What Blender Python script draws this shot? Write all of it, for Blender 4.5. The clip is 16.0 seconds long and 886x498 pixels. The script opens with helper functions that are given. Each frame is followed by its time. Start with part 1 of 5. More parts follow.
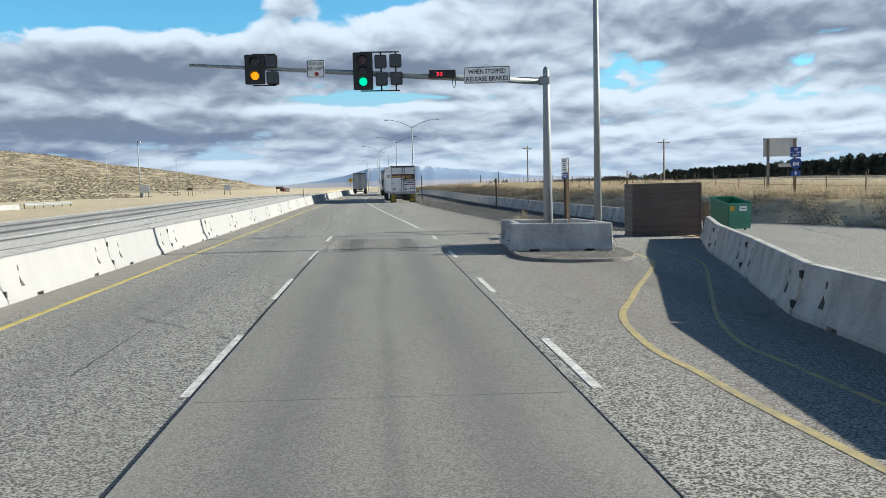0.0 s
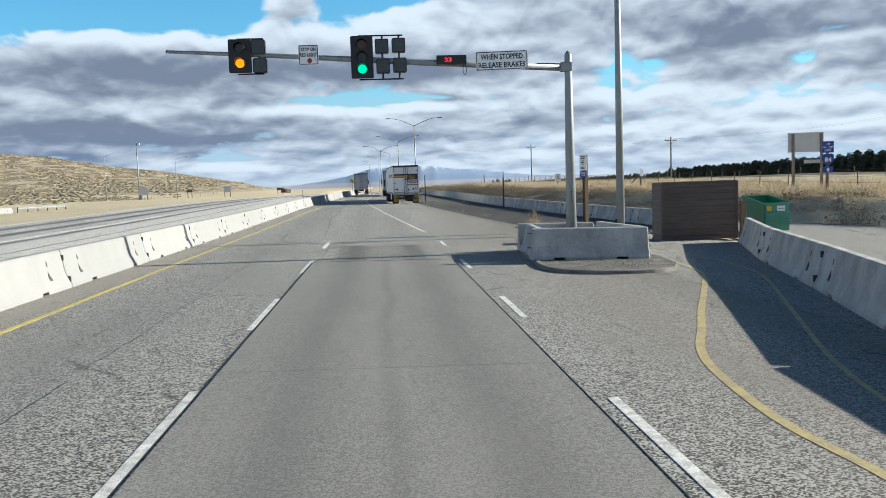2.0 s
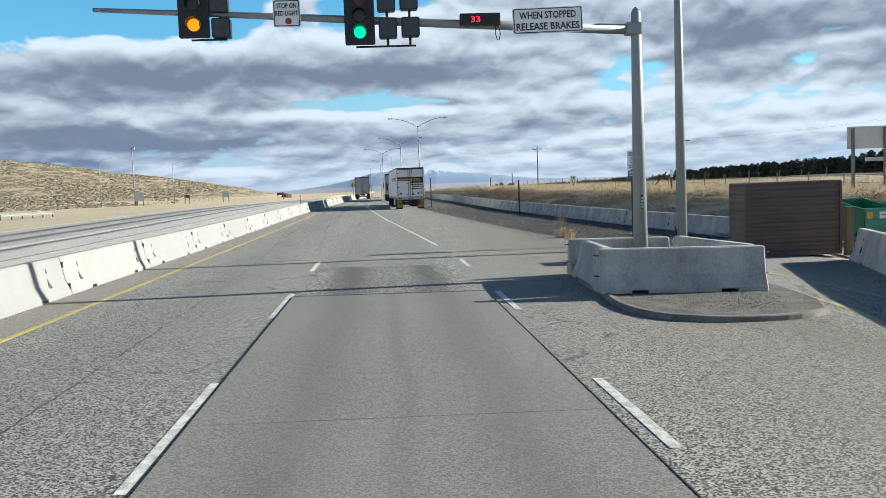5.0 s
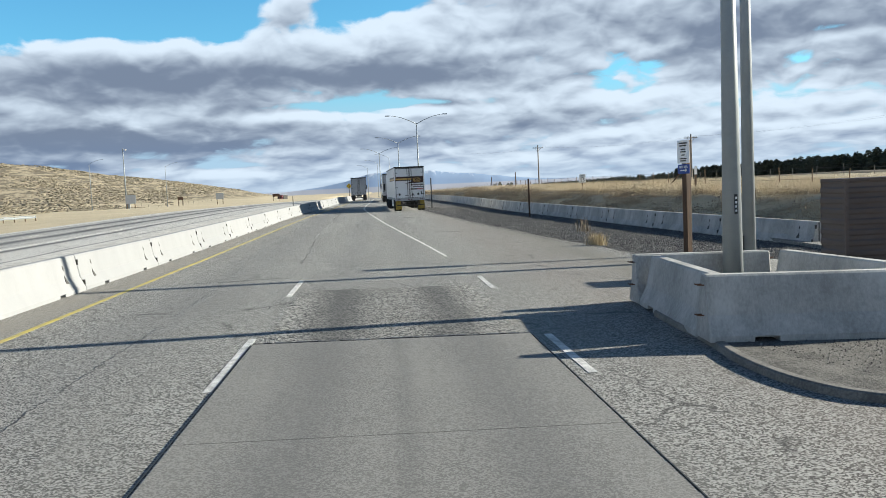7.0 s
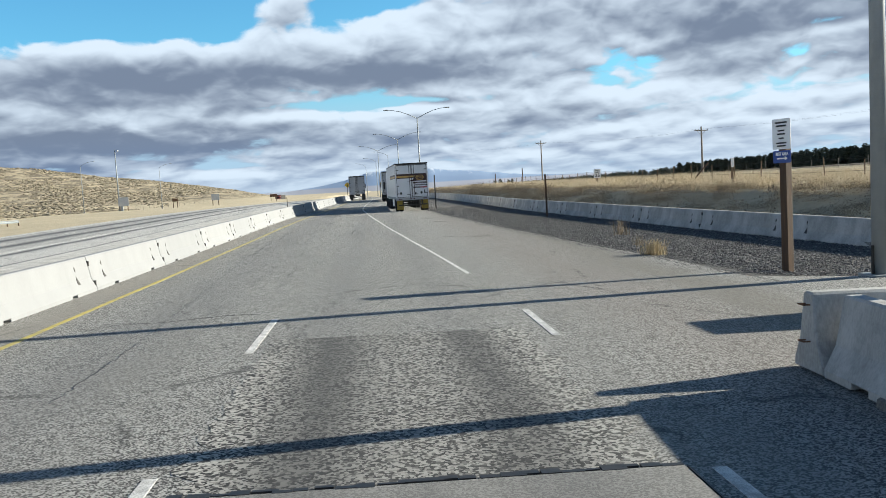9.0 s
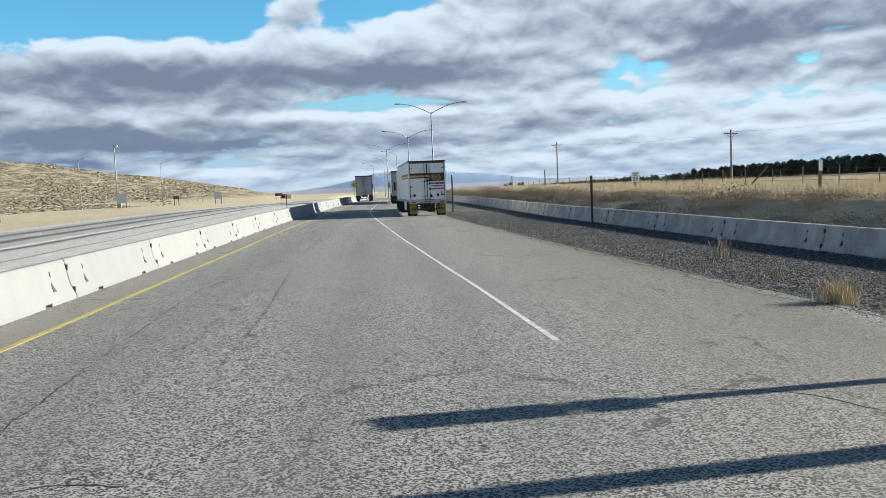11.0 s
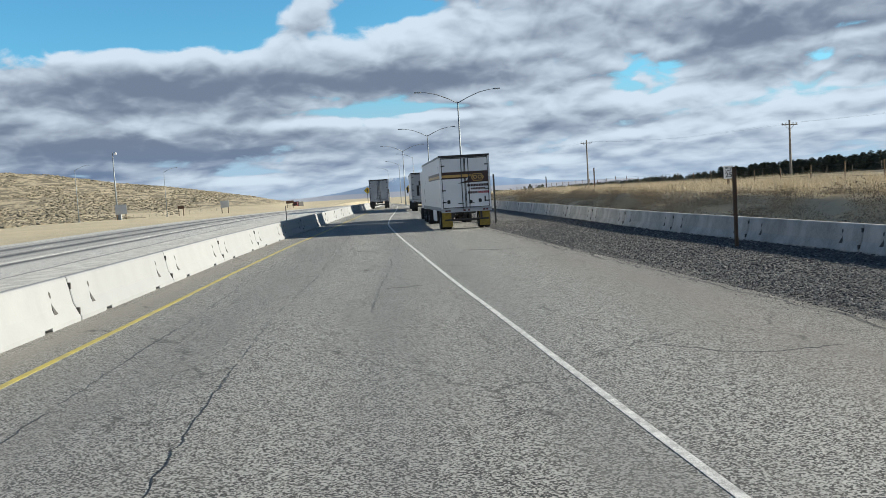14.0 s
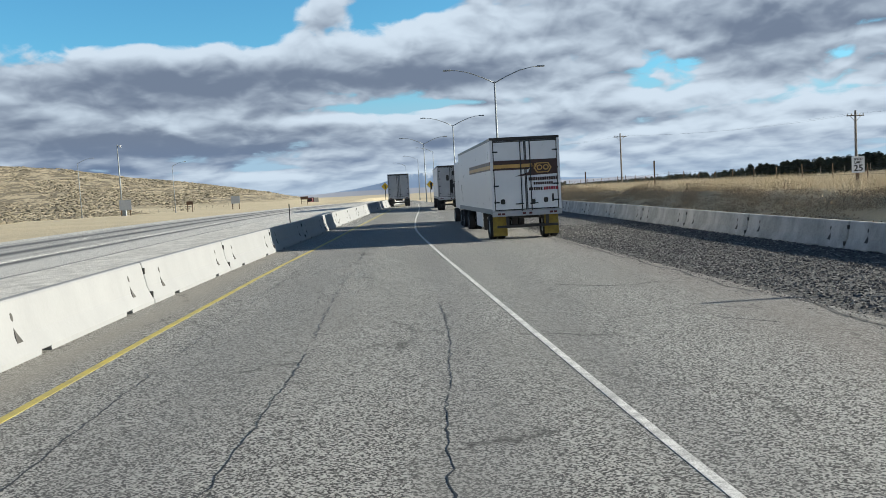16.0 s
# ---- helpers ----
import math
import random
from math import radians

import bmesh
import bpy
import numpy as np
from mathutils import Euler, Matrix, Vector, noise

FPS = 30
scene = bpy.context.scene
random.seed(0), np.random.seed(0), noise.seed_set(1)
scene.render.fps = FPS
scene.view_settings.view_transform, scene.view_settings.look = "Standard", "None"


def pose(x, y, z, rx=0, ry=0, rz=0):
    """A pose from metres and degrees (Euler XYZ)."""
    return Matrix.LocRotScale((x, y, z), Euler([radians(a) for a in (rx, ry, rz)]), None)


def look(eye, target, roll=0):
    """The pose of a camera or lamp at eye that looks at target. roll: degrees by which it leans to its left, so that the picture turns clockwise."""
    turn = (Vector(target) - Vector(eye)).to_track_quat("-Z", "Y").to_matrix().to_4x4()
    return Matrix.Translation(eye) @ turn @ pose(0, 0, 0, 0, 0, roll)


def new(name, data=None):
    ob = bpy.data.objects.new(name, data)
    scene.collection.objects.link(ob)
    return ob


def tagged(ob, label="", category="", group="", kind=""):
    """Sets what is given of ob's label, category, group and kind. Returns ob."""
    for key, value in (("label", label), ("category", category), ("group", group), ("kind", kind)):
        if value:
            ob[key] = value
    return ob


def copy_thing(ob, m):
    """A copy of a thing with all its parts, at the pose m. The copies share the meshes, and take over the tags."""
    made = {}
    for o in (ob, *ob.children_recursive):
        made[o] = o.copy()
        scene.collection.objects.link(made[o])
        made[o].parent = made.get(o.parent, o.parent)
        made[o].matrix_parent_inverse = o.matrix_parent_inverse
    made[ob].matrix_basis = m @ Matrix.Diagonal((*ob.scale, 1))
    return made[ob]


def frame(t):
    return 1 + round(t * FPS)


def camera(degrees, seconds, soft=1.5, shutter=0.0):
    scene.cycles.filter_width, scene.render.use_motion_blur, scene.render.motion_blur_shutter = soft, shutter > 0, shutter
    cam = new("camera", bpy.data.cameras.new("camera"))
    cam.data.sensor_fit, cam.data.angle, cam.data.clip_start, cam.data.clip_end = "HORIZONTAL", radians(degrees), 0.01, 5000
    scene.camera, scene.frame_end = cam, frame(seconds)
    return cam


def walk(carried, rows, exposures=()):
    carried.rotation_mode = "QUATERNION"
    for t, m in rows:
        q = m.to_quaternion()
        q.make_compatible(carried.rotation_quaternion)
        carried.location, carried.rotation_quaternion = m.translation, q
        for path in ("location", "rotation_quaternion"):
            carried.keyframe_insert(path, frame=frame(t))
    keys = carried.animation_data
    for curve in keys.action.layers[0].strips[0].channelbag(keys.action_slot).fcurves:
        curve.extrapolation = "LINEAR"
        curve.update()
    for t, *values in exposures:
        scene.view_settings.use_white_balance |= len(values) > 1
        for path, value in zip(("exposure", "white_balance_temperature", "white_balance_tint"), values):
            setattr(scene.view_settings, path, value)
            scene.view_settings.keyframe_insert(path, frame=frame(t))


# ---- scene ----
cam = camera(56.37, 16.0, soft=0.65)
PATH = [
    (0, (0.336, -0.154, 2.058), (0.488, 1.834, 1.899), -1.48),
    (0.5, (0.341, 0.567, 2.074), (0.492, 2.555, 1.913), -1.41),
    (1, (0.341, 1.335, 2.057), (0.489, 3.323, 1.896), -1.63),
    (1.5, (0.345, 2.125, 2.062), (0.492, 4.114, 1.903), -1.56),
    (2, (0.332, 2.952, 2.060), (0.479, 4.941, 1.901), -1.89),
    (2.5, (0.315, 3.846, 2.054), (0.461, 5.835, 1.900), -1.91),
    (3, (0.300, 4.780, 2.061), (0.448, 6.768, 1.908), -2.01),
    (3.5, (0.304, 5.777, 2.059), (0.451, 7.766, 1.908), -2.22),
    (4, (0.298, 6.858, 2.064), (0.441, 8.847, 1.913), -2.23),
    (6.5, (0.238, 13.090, 2.044), (0.384, 15.079, 1.896), -2.40),
    (7, (0.250, 14.288, 2.036), (0.399, 16.277, 1.887), -2.61),
    (7.5, (0.228, 15.530, 2.024), (0.380, 17.519, 1.873), -2.84),
    (8, (0.266, 16.876, 2.045), (0.415, 18.864, 1.892), -3.15),
    (8.5, (0.240, 18.240, 2.056), (0.391, 20.229, 1.901), -3.46),
    (11, (-0.023, 28.270, 2.070), (0.113, 30.260, 1.921), -2.37),
    (11.5, (-0.025, 30.411, 2.067), (0.108, 32.401, 1.920), -2.42),
    (12, (-0.103, 32.570, 2.077), (0.026, 34.561, 1.936), -2.76),
    (12.5, (-0.181, 34.844, 2.126), (-0.056, 36.835, 1.979), -2.89),
    (13, (-0.262, 37.178, 2.121), (-0.146, 39.169, 1.974), -3.25),
    (13.5, (-0.364, 39.851, 2.101), (-0.249, 41.842, 1.947), -3.60),
    (14, (-0.503, 42.634, 2.098), (-0.402, 44.627, 1.961), -3.44),
    (14.5, (-0.672, 45.476, 2.097), (-0.578, 47.469, 1.954), -2.89),
    (15, (-0.835, 48.273, 2.110), (-0.750, 50.266, 1.965), -2.83),
    (15.5, (-1.027, 51.135, 2.100), (-0.956, 53.128, 1.957), -2.93),
    (16, (-1.187, 54.020, 2.144), (-1.124, 56.013, 2.001), -3.11),
]
walk(cam, [(t, look(eye, target, roll)) for t, eye, target, roll in PATH], exposures=[(0.0, 1.0, 6250, 4), (9.5, 1.0, 6250, 4), (11.0, 0.96, 6250, 4), (13.5, 0.83, 6250, 4), (16.0, 0.79, 6250, 4)])

# ---- node helpers ----


class Nodes:
    """Short forms for building a node tree."""

    def __init__(self, tree):
        self.tree = tree
        tree.nodes.clear()

    def add(self, kind):
        return self.tree.nodes.new(kind)

    def link(self, a, b):
        self.tree.links.new(a, b)

    def feed(self, socket, value):
        if isinstance(value, bpy.types.NodeSocket):
            self.link(value, socket)
        elif value is not None:
            socket.default_value = value

    def math(self, op, a, b=None, c=None, clamp=False):
        n = self.add("ShaderNodeMath")
        n.operation, n.use_clamp = op, clamp
        for s, v in zip(n.inputs, (a, b, c)):
            self.feed(s, v)
        return n.outputs[0]

    def vec(self, x, y, z=0.0):
        n = self.add("ShaderNodeCombineXYZ")
        for s, v in zip(n.inputs, (x, y, z)):
            self.feed(s, v)
        return n.outputs[0]

    def split(self, v):
        n = self.add("ShaderNodeSeparateXYZ")
        self.link(v, n.inputs[0])
        return n.outputs

    def noise(self, vector, scale, detail=4.0, rough=0.55, warp=0.0):
        n = self.add("ShaderNodeTexNoise")
        self.feed(n.inputs["Vector"], vector)
        n.inputs["Scale"].default_value, n.inputs["Detail"].default_value = scale, detail
        n.inputs["Roughness"].default_value, n.inputs["Distortion"].default_value = rough, warp
        return n.outputs[0]

    def voronoi(self, vector, scale, feature="F1", out="Distance"):
        n = self.add("ShaderNodeTexVoronoi")
        n.feature = feature
        self.feed(n.inputs["Vector"], vector)
        n.inputs["Scale"].default_value = scale
        return n.outputs[out]

    def ramp(self, value, a, b, lo=0.0, hi=1.0):
        n = self.add("ShaderNodeMapRange")
        n.interpolation_type = "SMOOTHSTEP"
        for s, v in zip(n.inputs, (value, a, b, lo, hi)):
            self.feed(s, v)
        return n.outputs[0]

    def mix(self, f, a, b, kind="MIX"):
        n = self.add("ShaderNodeMix")
        n.data_type, n.blend_type = "RGBA", kind
        self.feed(n.inputs[0], f)
        for s, v in ((n.inputs[6], a), (n.inputs[7], b)):
            self.feed(s, (*v, 1.0) if isinstance(v, tuple) and len(v) == 3 else v)
        return n.outputs[2]


# ---- world, sun, exposure ----
SUN_SLOPE, SUN_HEIGHT = 0.15, 18.7


def build_world():
    world = bpy.data.worlds.new("sky")
    scene.world = world
    world.use_nodes = True
    k = Nodes(world.node_tree)
    x, y, z = k.split(k.add("ShaderNodeTexCoord").outputs["Generated"])
    az = k.math("ARCTAN2", x, y)
    el = k.math("ARCSINE", k.math("MAXIMUM", z, 0.0))
    sky = k.add("ShaderNodeTexSky")
    sky.sky_type, sky.sun_disc, sky.sun_elevation, sky.sun_rotation = "NISHITA", False, radians(SUN_HEIGHT), radians(90) - math.atan(SUN_SLOPE)
    sky.air_density, sky.dust_density, sky.ozone_density = 1.0, 0.6, 1.6
    blue = k.mix(1.0, sky.outputs[0], (0.085, 0.165, 0.2), "MULTIPLY")
    blue = k.mix(k.ramp(el, 0.27, 0.6, 0.0, 0.88), blue, (0.02, 0.055, 0.15))
    blue = k.mix(k.ramp(el, 0.05, 0.15), (0.46, 0.64, 0.82), blue)

    # Clear gaps and heaps of cloud, and dull bases and sunlit banks: bearing, height angle, their half widths, and how much.
    COVER = ((-0.311, 0.22, 0.226, 0.0424, -1), (-0.004, 0.216, 0.075, 0.0137, -0.6), (-0.097, 0.215, 0.034, 0.015, 0.55), (0.001, 0.102, 0.116, 0.0055, -0.55), (0.316, 0.127, 0.03, 0.014, -0.42), (0.27, 0.109, 0.038, 0.0068, -0.4), (0.52, 0.154, 0.048, 0.0062, -0.2), (0.522, 0.011, 0.089, 0.0089, -0.3), (-0.219, 0.036, 0.089, 0.004, -0.15), (-0.44, 0.11, 0.07, 0.014, 0.4), (0.389, 0.08, 0.034, 0.0048, -0.25), (-0.228, 0.151, 0.205, 0.0205, 0.3), (0.066, 0.16, 0.137, 0.0273, 0.3), (0.392, 0.164, 0.109, 0.0273, 0.3), (-0.352, 0.077, 0.239, 0.0137, 0.3))
    SHADE = ((-0.272, 0.14, 0.26, 0.022, 0.5), (-0.33, 0.08, 0.3, 0.03, 0.16), (0.057, 0.133, 0.137, 0.0137, 0.36), (0.231, 0.129, 0.062, 0.0137, 0.2), (0.42, 0.165, 0.13, 0.026, 0.36), (0.2, 0.185, 0.12, 0.01, 0.2), (-0.35, 0.078, 0.27, 0.008, 0.42), (-0.25, 0.058, 0.25, 0.007, 0.42), (-0.3, 0.11, 0.2, 0.006, 0.25), (0.5, 0.11, 0.14, 0.016, 0.28), (0.025, 0.058, 0.171, 0.0062, 0.22), (0.345, 0.068, 0.22, 0.006, 0.28), (0.3, 0.04, 0.25, 0.0045, 0.18), (-0.32, 0.042, 0.2, 0.007, 0.4), (0.417, -0.002, 0.137, 0.0068, 0.2), (0.034, 0.186, 0.144, 0.0123, -0.3), (-0.339, 0.168, 0.089, 0.006, -0.2), (0.25, 0.145, 0.07, 0.02, -0.3), (0.36, 0.098, 0.09, 0.007, -0.3), (0.4, 0.054, 0.2, 0.004, -0.25), (-0.126, 0.092, 0.205, 0.0075, -0.25), (0.467, 0.087, 0.116, 0.0096, -0.3), (0.164, 0.105, 0.068, 0.0055, -0.25), (0.159, 0.021, 0.239, 0.0109, -0.15), (0.42, 0.065, 0.22, 0.04, -0.16), (-0.372, 0.107, 0.082, 0.0055, -0.2), (0.534, 0.049, 0.068, 0.0068, -0.2))

    def spots(rows, lift=0.0):
        total = None
        for a, e, wa, we, much in rows:
            da = k.math("POWER", k.math("DIVIDE", k.math("SUBTRACT", az, a), wa), 2.0)
            de = k.math("POWER", k.math("DIVIDE", k.math("SUBTRACT", el, e - lift), we), 2.0)
            g = k.math("MULTIPLY", k.math("EXPONENT", k.math("MULTIPLY", k.math("ADD", da, de), -1.0)), much)
            total = g if total is None else k.math("ADD", total, g)
        return total

    def deck(lift, detail):
        """Billows on a wide deck seen from below, flatter and closer towards the horizon; lift looks a little higher."""
        depth = k.math("ADD", el, 0.085 + lift)
        at = k.vec(k.math("MULTIPLY", az, 13.0), k.math("MULTIPLY", k.math("LOGARITHM", depth, math.e), 6.0), 2.3)
        bend = k.vec(k.math("MULTIPLY", k.noise(at, 1.3, 2.0, 0.4), 0.55), k.math("MULTIPLY", k.noise(at, 1.7, 2.0, 0.4), 0.45), 0.0)
        moved = k.add("ShaderNodeVectorMath")
        k.link(at, moved.inputs[0])
        k.link(bend, moved.inputs[1])
        wide, fine = k.noise(moved.outputs[0], 0.55, 2.0, 0.5), k.noise(moved.outputs[0], 1.5, detail, 0.53)
        puff = k.voronoi(moved.outputs[0], 2.1, "SMOOTH_F1")
        return k.math("ADD", k.math("MULTIPLY", k.math("SUBTRACT", wide, 0.5), 0.9), k.math("ADD", k.math("MULTIPLY", k.math("SUBTRACT", fine, 0.5), 0.9), k.math("MULTIPLY", k.math("SUBTRACT", 0.45, puff), 0.3)))

    heaps = spots(COVER)
    here = k.math("ADD", deck(0.0, 8.0), heaps)
    soft = k.math("ADD", deck(0.0, 3.5), heaps)
    above = k.math("ADD", deck(0.011, 3.5), spots(COVER, 0.011))
    # The cloud thins out overhead, where the sky is deep blue.
    density = k.math("SUBTRACT", k.math("ADD", here, 0.33), k.ramp(el, 0.27, 0.42, 0.0, 0.5))
    amount = k.ramp(density, 0.0, 0.2)
    # Sunlit crowns over grey bases.
    crown = k.math("MULTIPLY", k.math("SUBTRACT", soft, above), 1.5)
    thick = k.ramp(density, 0.1, 0.75, 0.0, 0.36)
    light = k.math("ADD", k.math("SUBTRACT", k.math("SUBTRACT", 0.72, thick), spots(SHADE)), crown)
    light = k.ramp(light, -0.1, 1.14)
    low = k.ramp(el, 0.0, 0.09)
    base = k.mix(low, (0.175, 0.25, 0.415), (0.21, 0.253, 0.352))
    cloud = k.mix(light, base, (0.79, 0.87, 0.995))
    haze = k.ramp(el, 0.0, 0.04, 0.4, 0.0)
    picture = k.mix(amount, blue, cloud)
    picture = k.mix(haze, picture, (0.56, 0.68, 0.84))
    back = k.add("ShaderNodeBackground")
    k.link(picture, back.inputs[0])
    back.inputs[1].default_value = 0.5
    k.link(back.outputs[0], k.add("ShaderNodeOutputWorld").inputs[0])


build_world()
sun = new("sun", bpy.data.lights.new("sun", "SUN"))
sun.data.energy, sun.data.angle, sun.data.color = 5.0, radians(0.6), (1.0, 0.905, 0.775)
flat = math.cos(radians(SUN_HEIGHT))
sun.matrix_world = look((40, 40, 60), (40 - flat, 40 - flat * SUN_SLOPE, 60 - math.sin(radians(SUN_HEIGHT))))

# ---- materials ----


def material(name, a, b, scale=4.0, fine=60.0, rough=0.8, bump=0.3, metal=0.0, grain=0.35, stretch=(1, 1, 1), spread=0.5, dist=0.01):
    """A surface that goes from colour a to b in patches, with grain and fine relief."""
    m = bpy.data.materials.new(name)
    m.use_nodes = True
    k = Nodes(m.node_tree)
    out, bsdf = k.add("ShaderNodeOutputMaterial"), k.add("ShaderNodeBsdfPrincipled")
    k.link(bsdf.outputs[0], out.inputs[0])
    at = k.add("ShaderNodeTexCoord").outputs["Object"]
    mp = k.add("ShaderNodeMapping")
    k.link(at, mp.inputs[0])
    mp.inputs["Scale"].default_value = stretch
    at = mp.outputs[0]
    tint = k.add("ShaderNodeObjectInfo").outputs["Random"]
    patch = k.noise(at, scale, 5.0, 0.6)
    speck = k.noise(at, fine, 3.0, 0.7)
    f = k.ramp(k.math("ADD", patch, k.math("MULTIPLY", k.math("SUBTRACT", speck, 0.5), grain)), 0.5 - spread / 2, 0.5 + spread / 2)
    colour = k.mix(f, a, b)
    colour = k.mix(1.0, colour, k.mix(tint, (0.93, 0.93, 0.93), (1.05, 1.04, 1.03)), "MULTIPLY")
    k.link(colour, bsdf.inputs["Base Color"])
    bsdf.inputs["Metallic"].default_value = metal
    k.link(k.ramp(patch, 0.2, 0.8, max(rough - 0.1, 0.03), min(rough + 0.1, 1.0)), bsdf.inputs["Roughness"])
    if bump:
        bp = k.add("ShaderNodeBump")
        bp.inputs["Strength"].default_value, bp.inputs["Distance"].default_value = bump, dist
        k.link(speck, bp.inputs["Height"])
        k.link(bp.outputs[0], bsdf.inputs["Normal"])
    return m


def road_material(name, dark, light, tan, lanes=(), chip=70.0, contrast=1.0, cracked=1.0):
    """Chip-seal paving: pale and dark stones, wide stains, and wheel tracks along y at the given x, width and strength."""
    m = bpy.data.materials.new(name)
    m.use_nodes = True
    k = Nodes(m.node_tree)
    out, bsdf = k.add("ShaderNodeOutputMaterial"), k.add("ShaderNodeBsdfPrincipled")
    k.link(bsdf.outputs[0], out.inputs[0])
    at = k.add("ShaderNodeTexCoord").outputs["Object"]
    x, y, z = k.split(at)
    stones = k.voronoi(at, chip, out="Color")
    pick = k.split(stones)[0]
    coarse = k.noise(at, chip * 0.42, 3.0, 0.7)
    f = k.ramp(k.math("ADD", pick, k.math("ADD", k.math("MULTIPLY", k.math("SUBTRACT", coarse, 0.5), 0.22 * contrast), k.math("MULTIPLY", k.math("SUBTRACT", k.noise(at, chip * 0.1, 2.0, 0.6), 0.5), 0.16))), 0.2, 0.82)
    colour = k.mix(f, dark, light)
    wide = k.noise(k.vec(x, k.math("MULTIPLY", y, 0.22)), 0.55, 4.0, 0.6)
    colour = k.mix(k.ramp(wide, 0.42, 0.72, 0.0, 0.55), colour, tan)
    for lx, lw, amount, tone in lanes:
        d = k.math("DIVIDE", k.math("SUBTRACT", k.math("ADD", x, k.math("MULTIPLY", k.math("SUBTRACT", k.noise(k.vec(0.0, y), 0.12, 2.0), 0.5), 0.8)), lx), lw)
        g = k.math("EXPONENT", k.math("MULTIPLY", k.math("POWER", d, 2.0), -1.0))
        d = k.math("ADD", d, k.math("DIVIDE", k.math("MULTIPLY", k.math("SUBTRACT", k.noise(k.vec(x, y), 2.2, 4.0, 0.7), 0.5), min(lw, 0.12)), lw))
        g = k.math("EXPONENT", k.math("MULTIPLY", k.math("POWER", d, 2.0), -1.0))
        wear = k.noise(k.vec(k.math("MULTIPLY", x, 3.0), k.math("MULTIPLY", y, 0.1)), 1.0, 4.0, 0.6)
        colour = k.mix(k.math("MULTIPLY", g, k.ramp(wear, 0.25, 0.5, amount * 0.6, amount)), colour, tone)
    # Fine cracks, mostly along and across.
    crack = k.voronoi(k.vec(k.math("ADD", k.math("MULTIPLY", x, 0.42), k.math("MULTIPLY", k.noise(at, 2.2, 6.0, 0.65), 0.3)), k.math("ADD", k.math("MULTIPLY", y, 0.13), k.math("MULTIPLY", k.noise(at, 2.9, 6.0, 0.65), 0.1))), 1.0, "DISTANCE_TO_EDGE")
    line = k.ramp(crack, 0.0, 0.009, 0.7 * cracked, 0.0)
    line = k.math("MULTIPLY", line, k.ramp(k.noise(at, 0.9, 4.0), 0.45, 0.58))
    colour = k.mix(line, colour, (0.03, 0.03, 0.03))
    k.link(colour, bsdf.inputs["Base Color"])
    bsdf.inputs["Roughness"].default_value = 0.82
    bp = k.add("ShaderNodeBump")
    bp.inputs["Strength"].default_value, bp.inputs["Distance"].default_value = 0.9, 0.008
    k.link(k.math("ADD", pick, k.math("MULTIPLY", coarse, 0.3)), bp.inputs["Height"])
    k.link(bp.outputs[0], bsdf.inputs["Normal"])
    return m


def glow(name, colour, strength):
    m = bpy.data.materials.new(name)
    m.use_nodes = True
    b = m.node_tree.nodes["Principled BSDF"]
    b.inputs["Base Color"].default_value = (*colour, 1)
    b.inputs["Emission Color"].default_value = (*colour, 1)
    b.inputs["Emission Strength"].default_value = strength
    return m


CHIPSEAL = road_material("chip_seal", (0.03, 0.03, 0.029), (0.46, 0.453, 0.426), (0.215, 0.21, 0.194), [(-3.6, 0.9, 0.3, (0.13, 0.13, 0.135)), (-0.7, 0.5, 0.28, (0.14, 0.14, 0.145)), (1.1, 0.5, 0.22, (0.14, 0.14, 0.145)), (4.6, 1.3, 0.42, (0.21, 0.175, 0.15)), (6.3, 0.9, 0.55, (0.15, 0.135, 0.105)), (-5.9, 0.5, 0.75, (0.27, 0.25, 0.215))], chip=62.0)
HIGHWAY = road_material("highway_asphalt", (0.42, 0.405, 0.38), (0.70, 0.68, 0.635), (0.58, 0.56, 0.515), [(-13.45, 0.14, 0.8, (0.10, 0.10, 0.10)), (-16.8, 0.5, 0.92, (0.06, 0.062, 0.067)), (-18.7, 0.6, 0.35, (0.12, 0.12, 0.125)), (-20.8, 1.05, 0.92, (0.05, 0.052, 0.058)), (-22.9, 0.5, 0.4, (0.12, 0.12, 0.125)), (-25.0, 1.35, 0.9, (0.055, 0.057, 0.063)), (-27.4, 0.4, 0.5, (0.10, 0.10, 0.11))], chip=50.0)
ACCESS = road_material("access_asphalt", (0.12, 0.12, 0.118), (0.33, 0.32, 0.30), (0.27, 0.255, 0.235), (), chip=55.0)
SLAB = road_material("slab_concrete", (0.15, 0.147, 0.139), (0.285, 0.279, 0.262), (0.28, 0.272, 0.252), [(-0.55, 0.4, 0.45, (0.115, 0.115, 0.115)), (1.35, 0.4, 0.45, (0.115, 0.115, 0.115)), (0.4, 0.12, 0.3, (0.10, 0.10, 0.10))], chip=75.0, contrast=0.8, cracked=0.0)
CONCRETE = material("barrier_concrete", (0.245, 0.25, 0.255), (0.305, 0.31, 0.315), 1.1, 22.0, 0.85, 0.2, grain=0.35, spread=0.8, stretch=(1, 1.4, 0.6))
OLD_CONCRETE = material("aged_concrete", (0.29, 0.285, 0.27), (0.58, 0.575, 0.55), 1.6, 26.0, 0.88, 0.25, grain=0.5, spread=0.6, stretch=(1, 1.1, 0.6))
# Shade inside the barriers' pockets and joints, put into the concrete's colour.
POCKET_SHADE = material("pocket_shadow_concrete", (0.05, 0.048, 0.045), (0.09, 0.085, 0.08), 20.0, 90.0, 0.9, 0.0)
WHITE_LINE = material("white_road_paint", (0.36, 0.355, 0.34), (0.82, 0.815, 0.79), 7.0, 90.0, 0.7, 0.4, grain=1.2, spread=0.5)
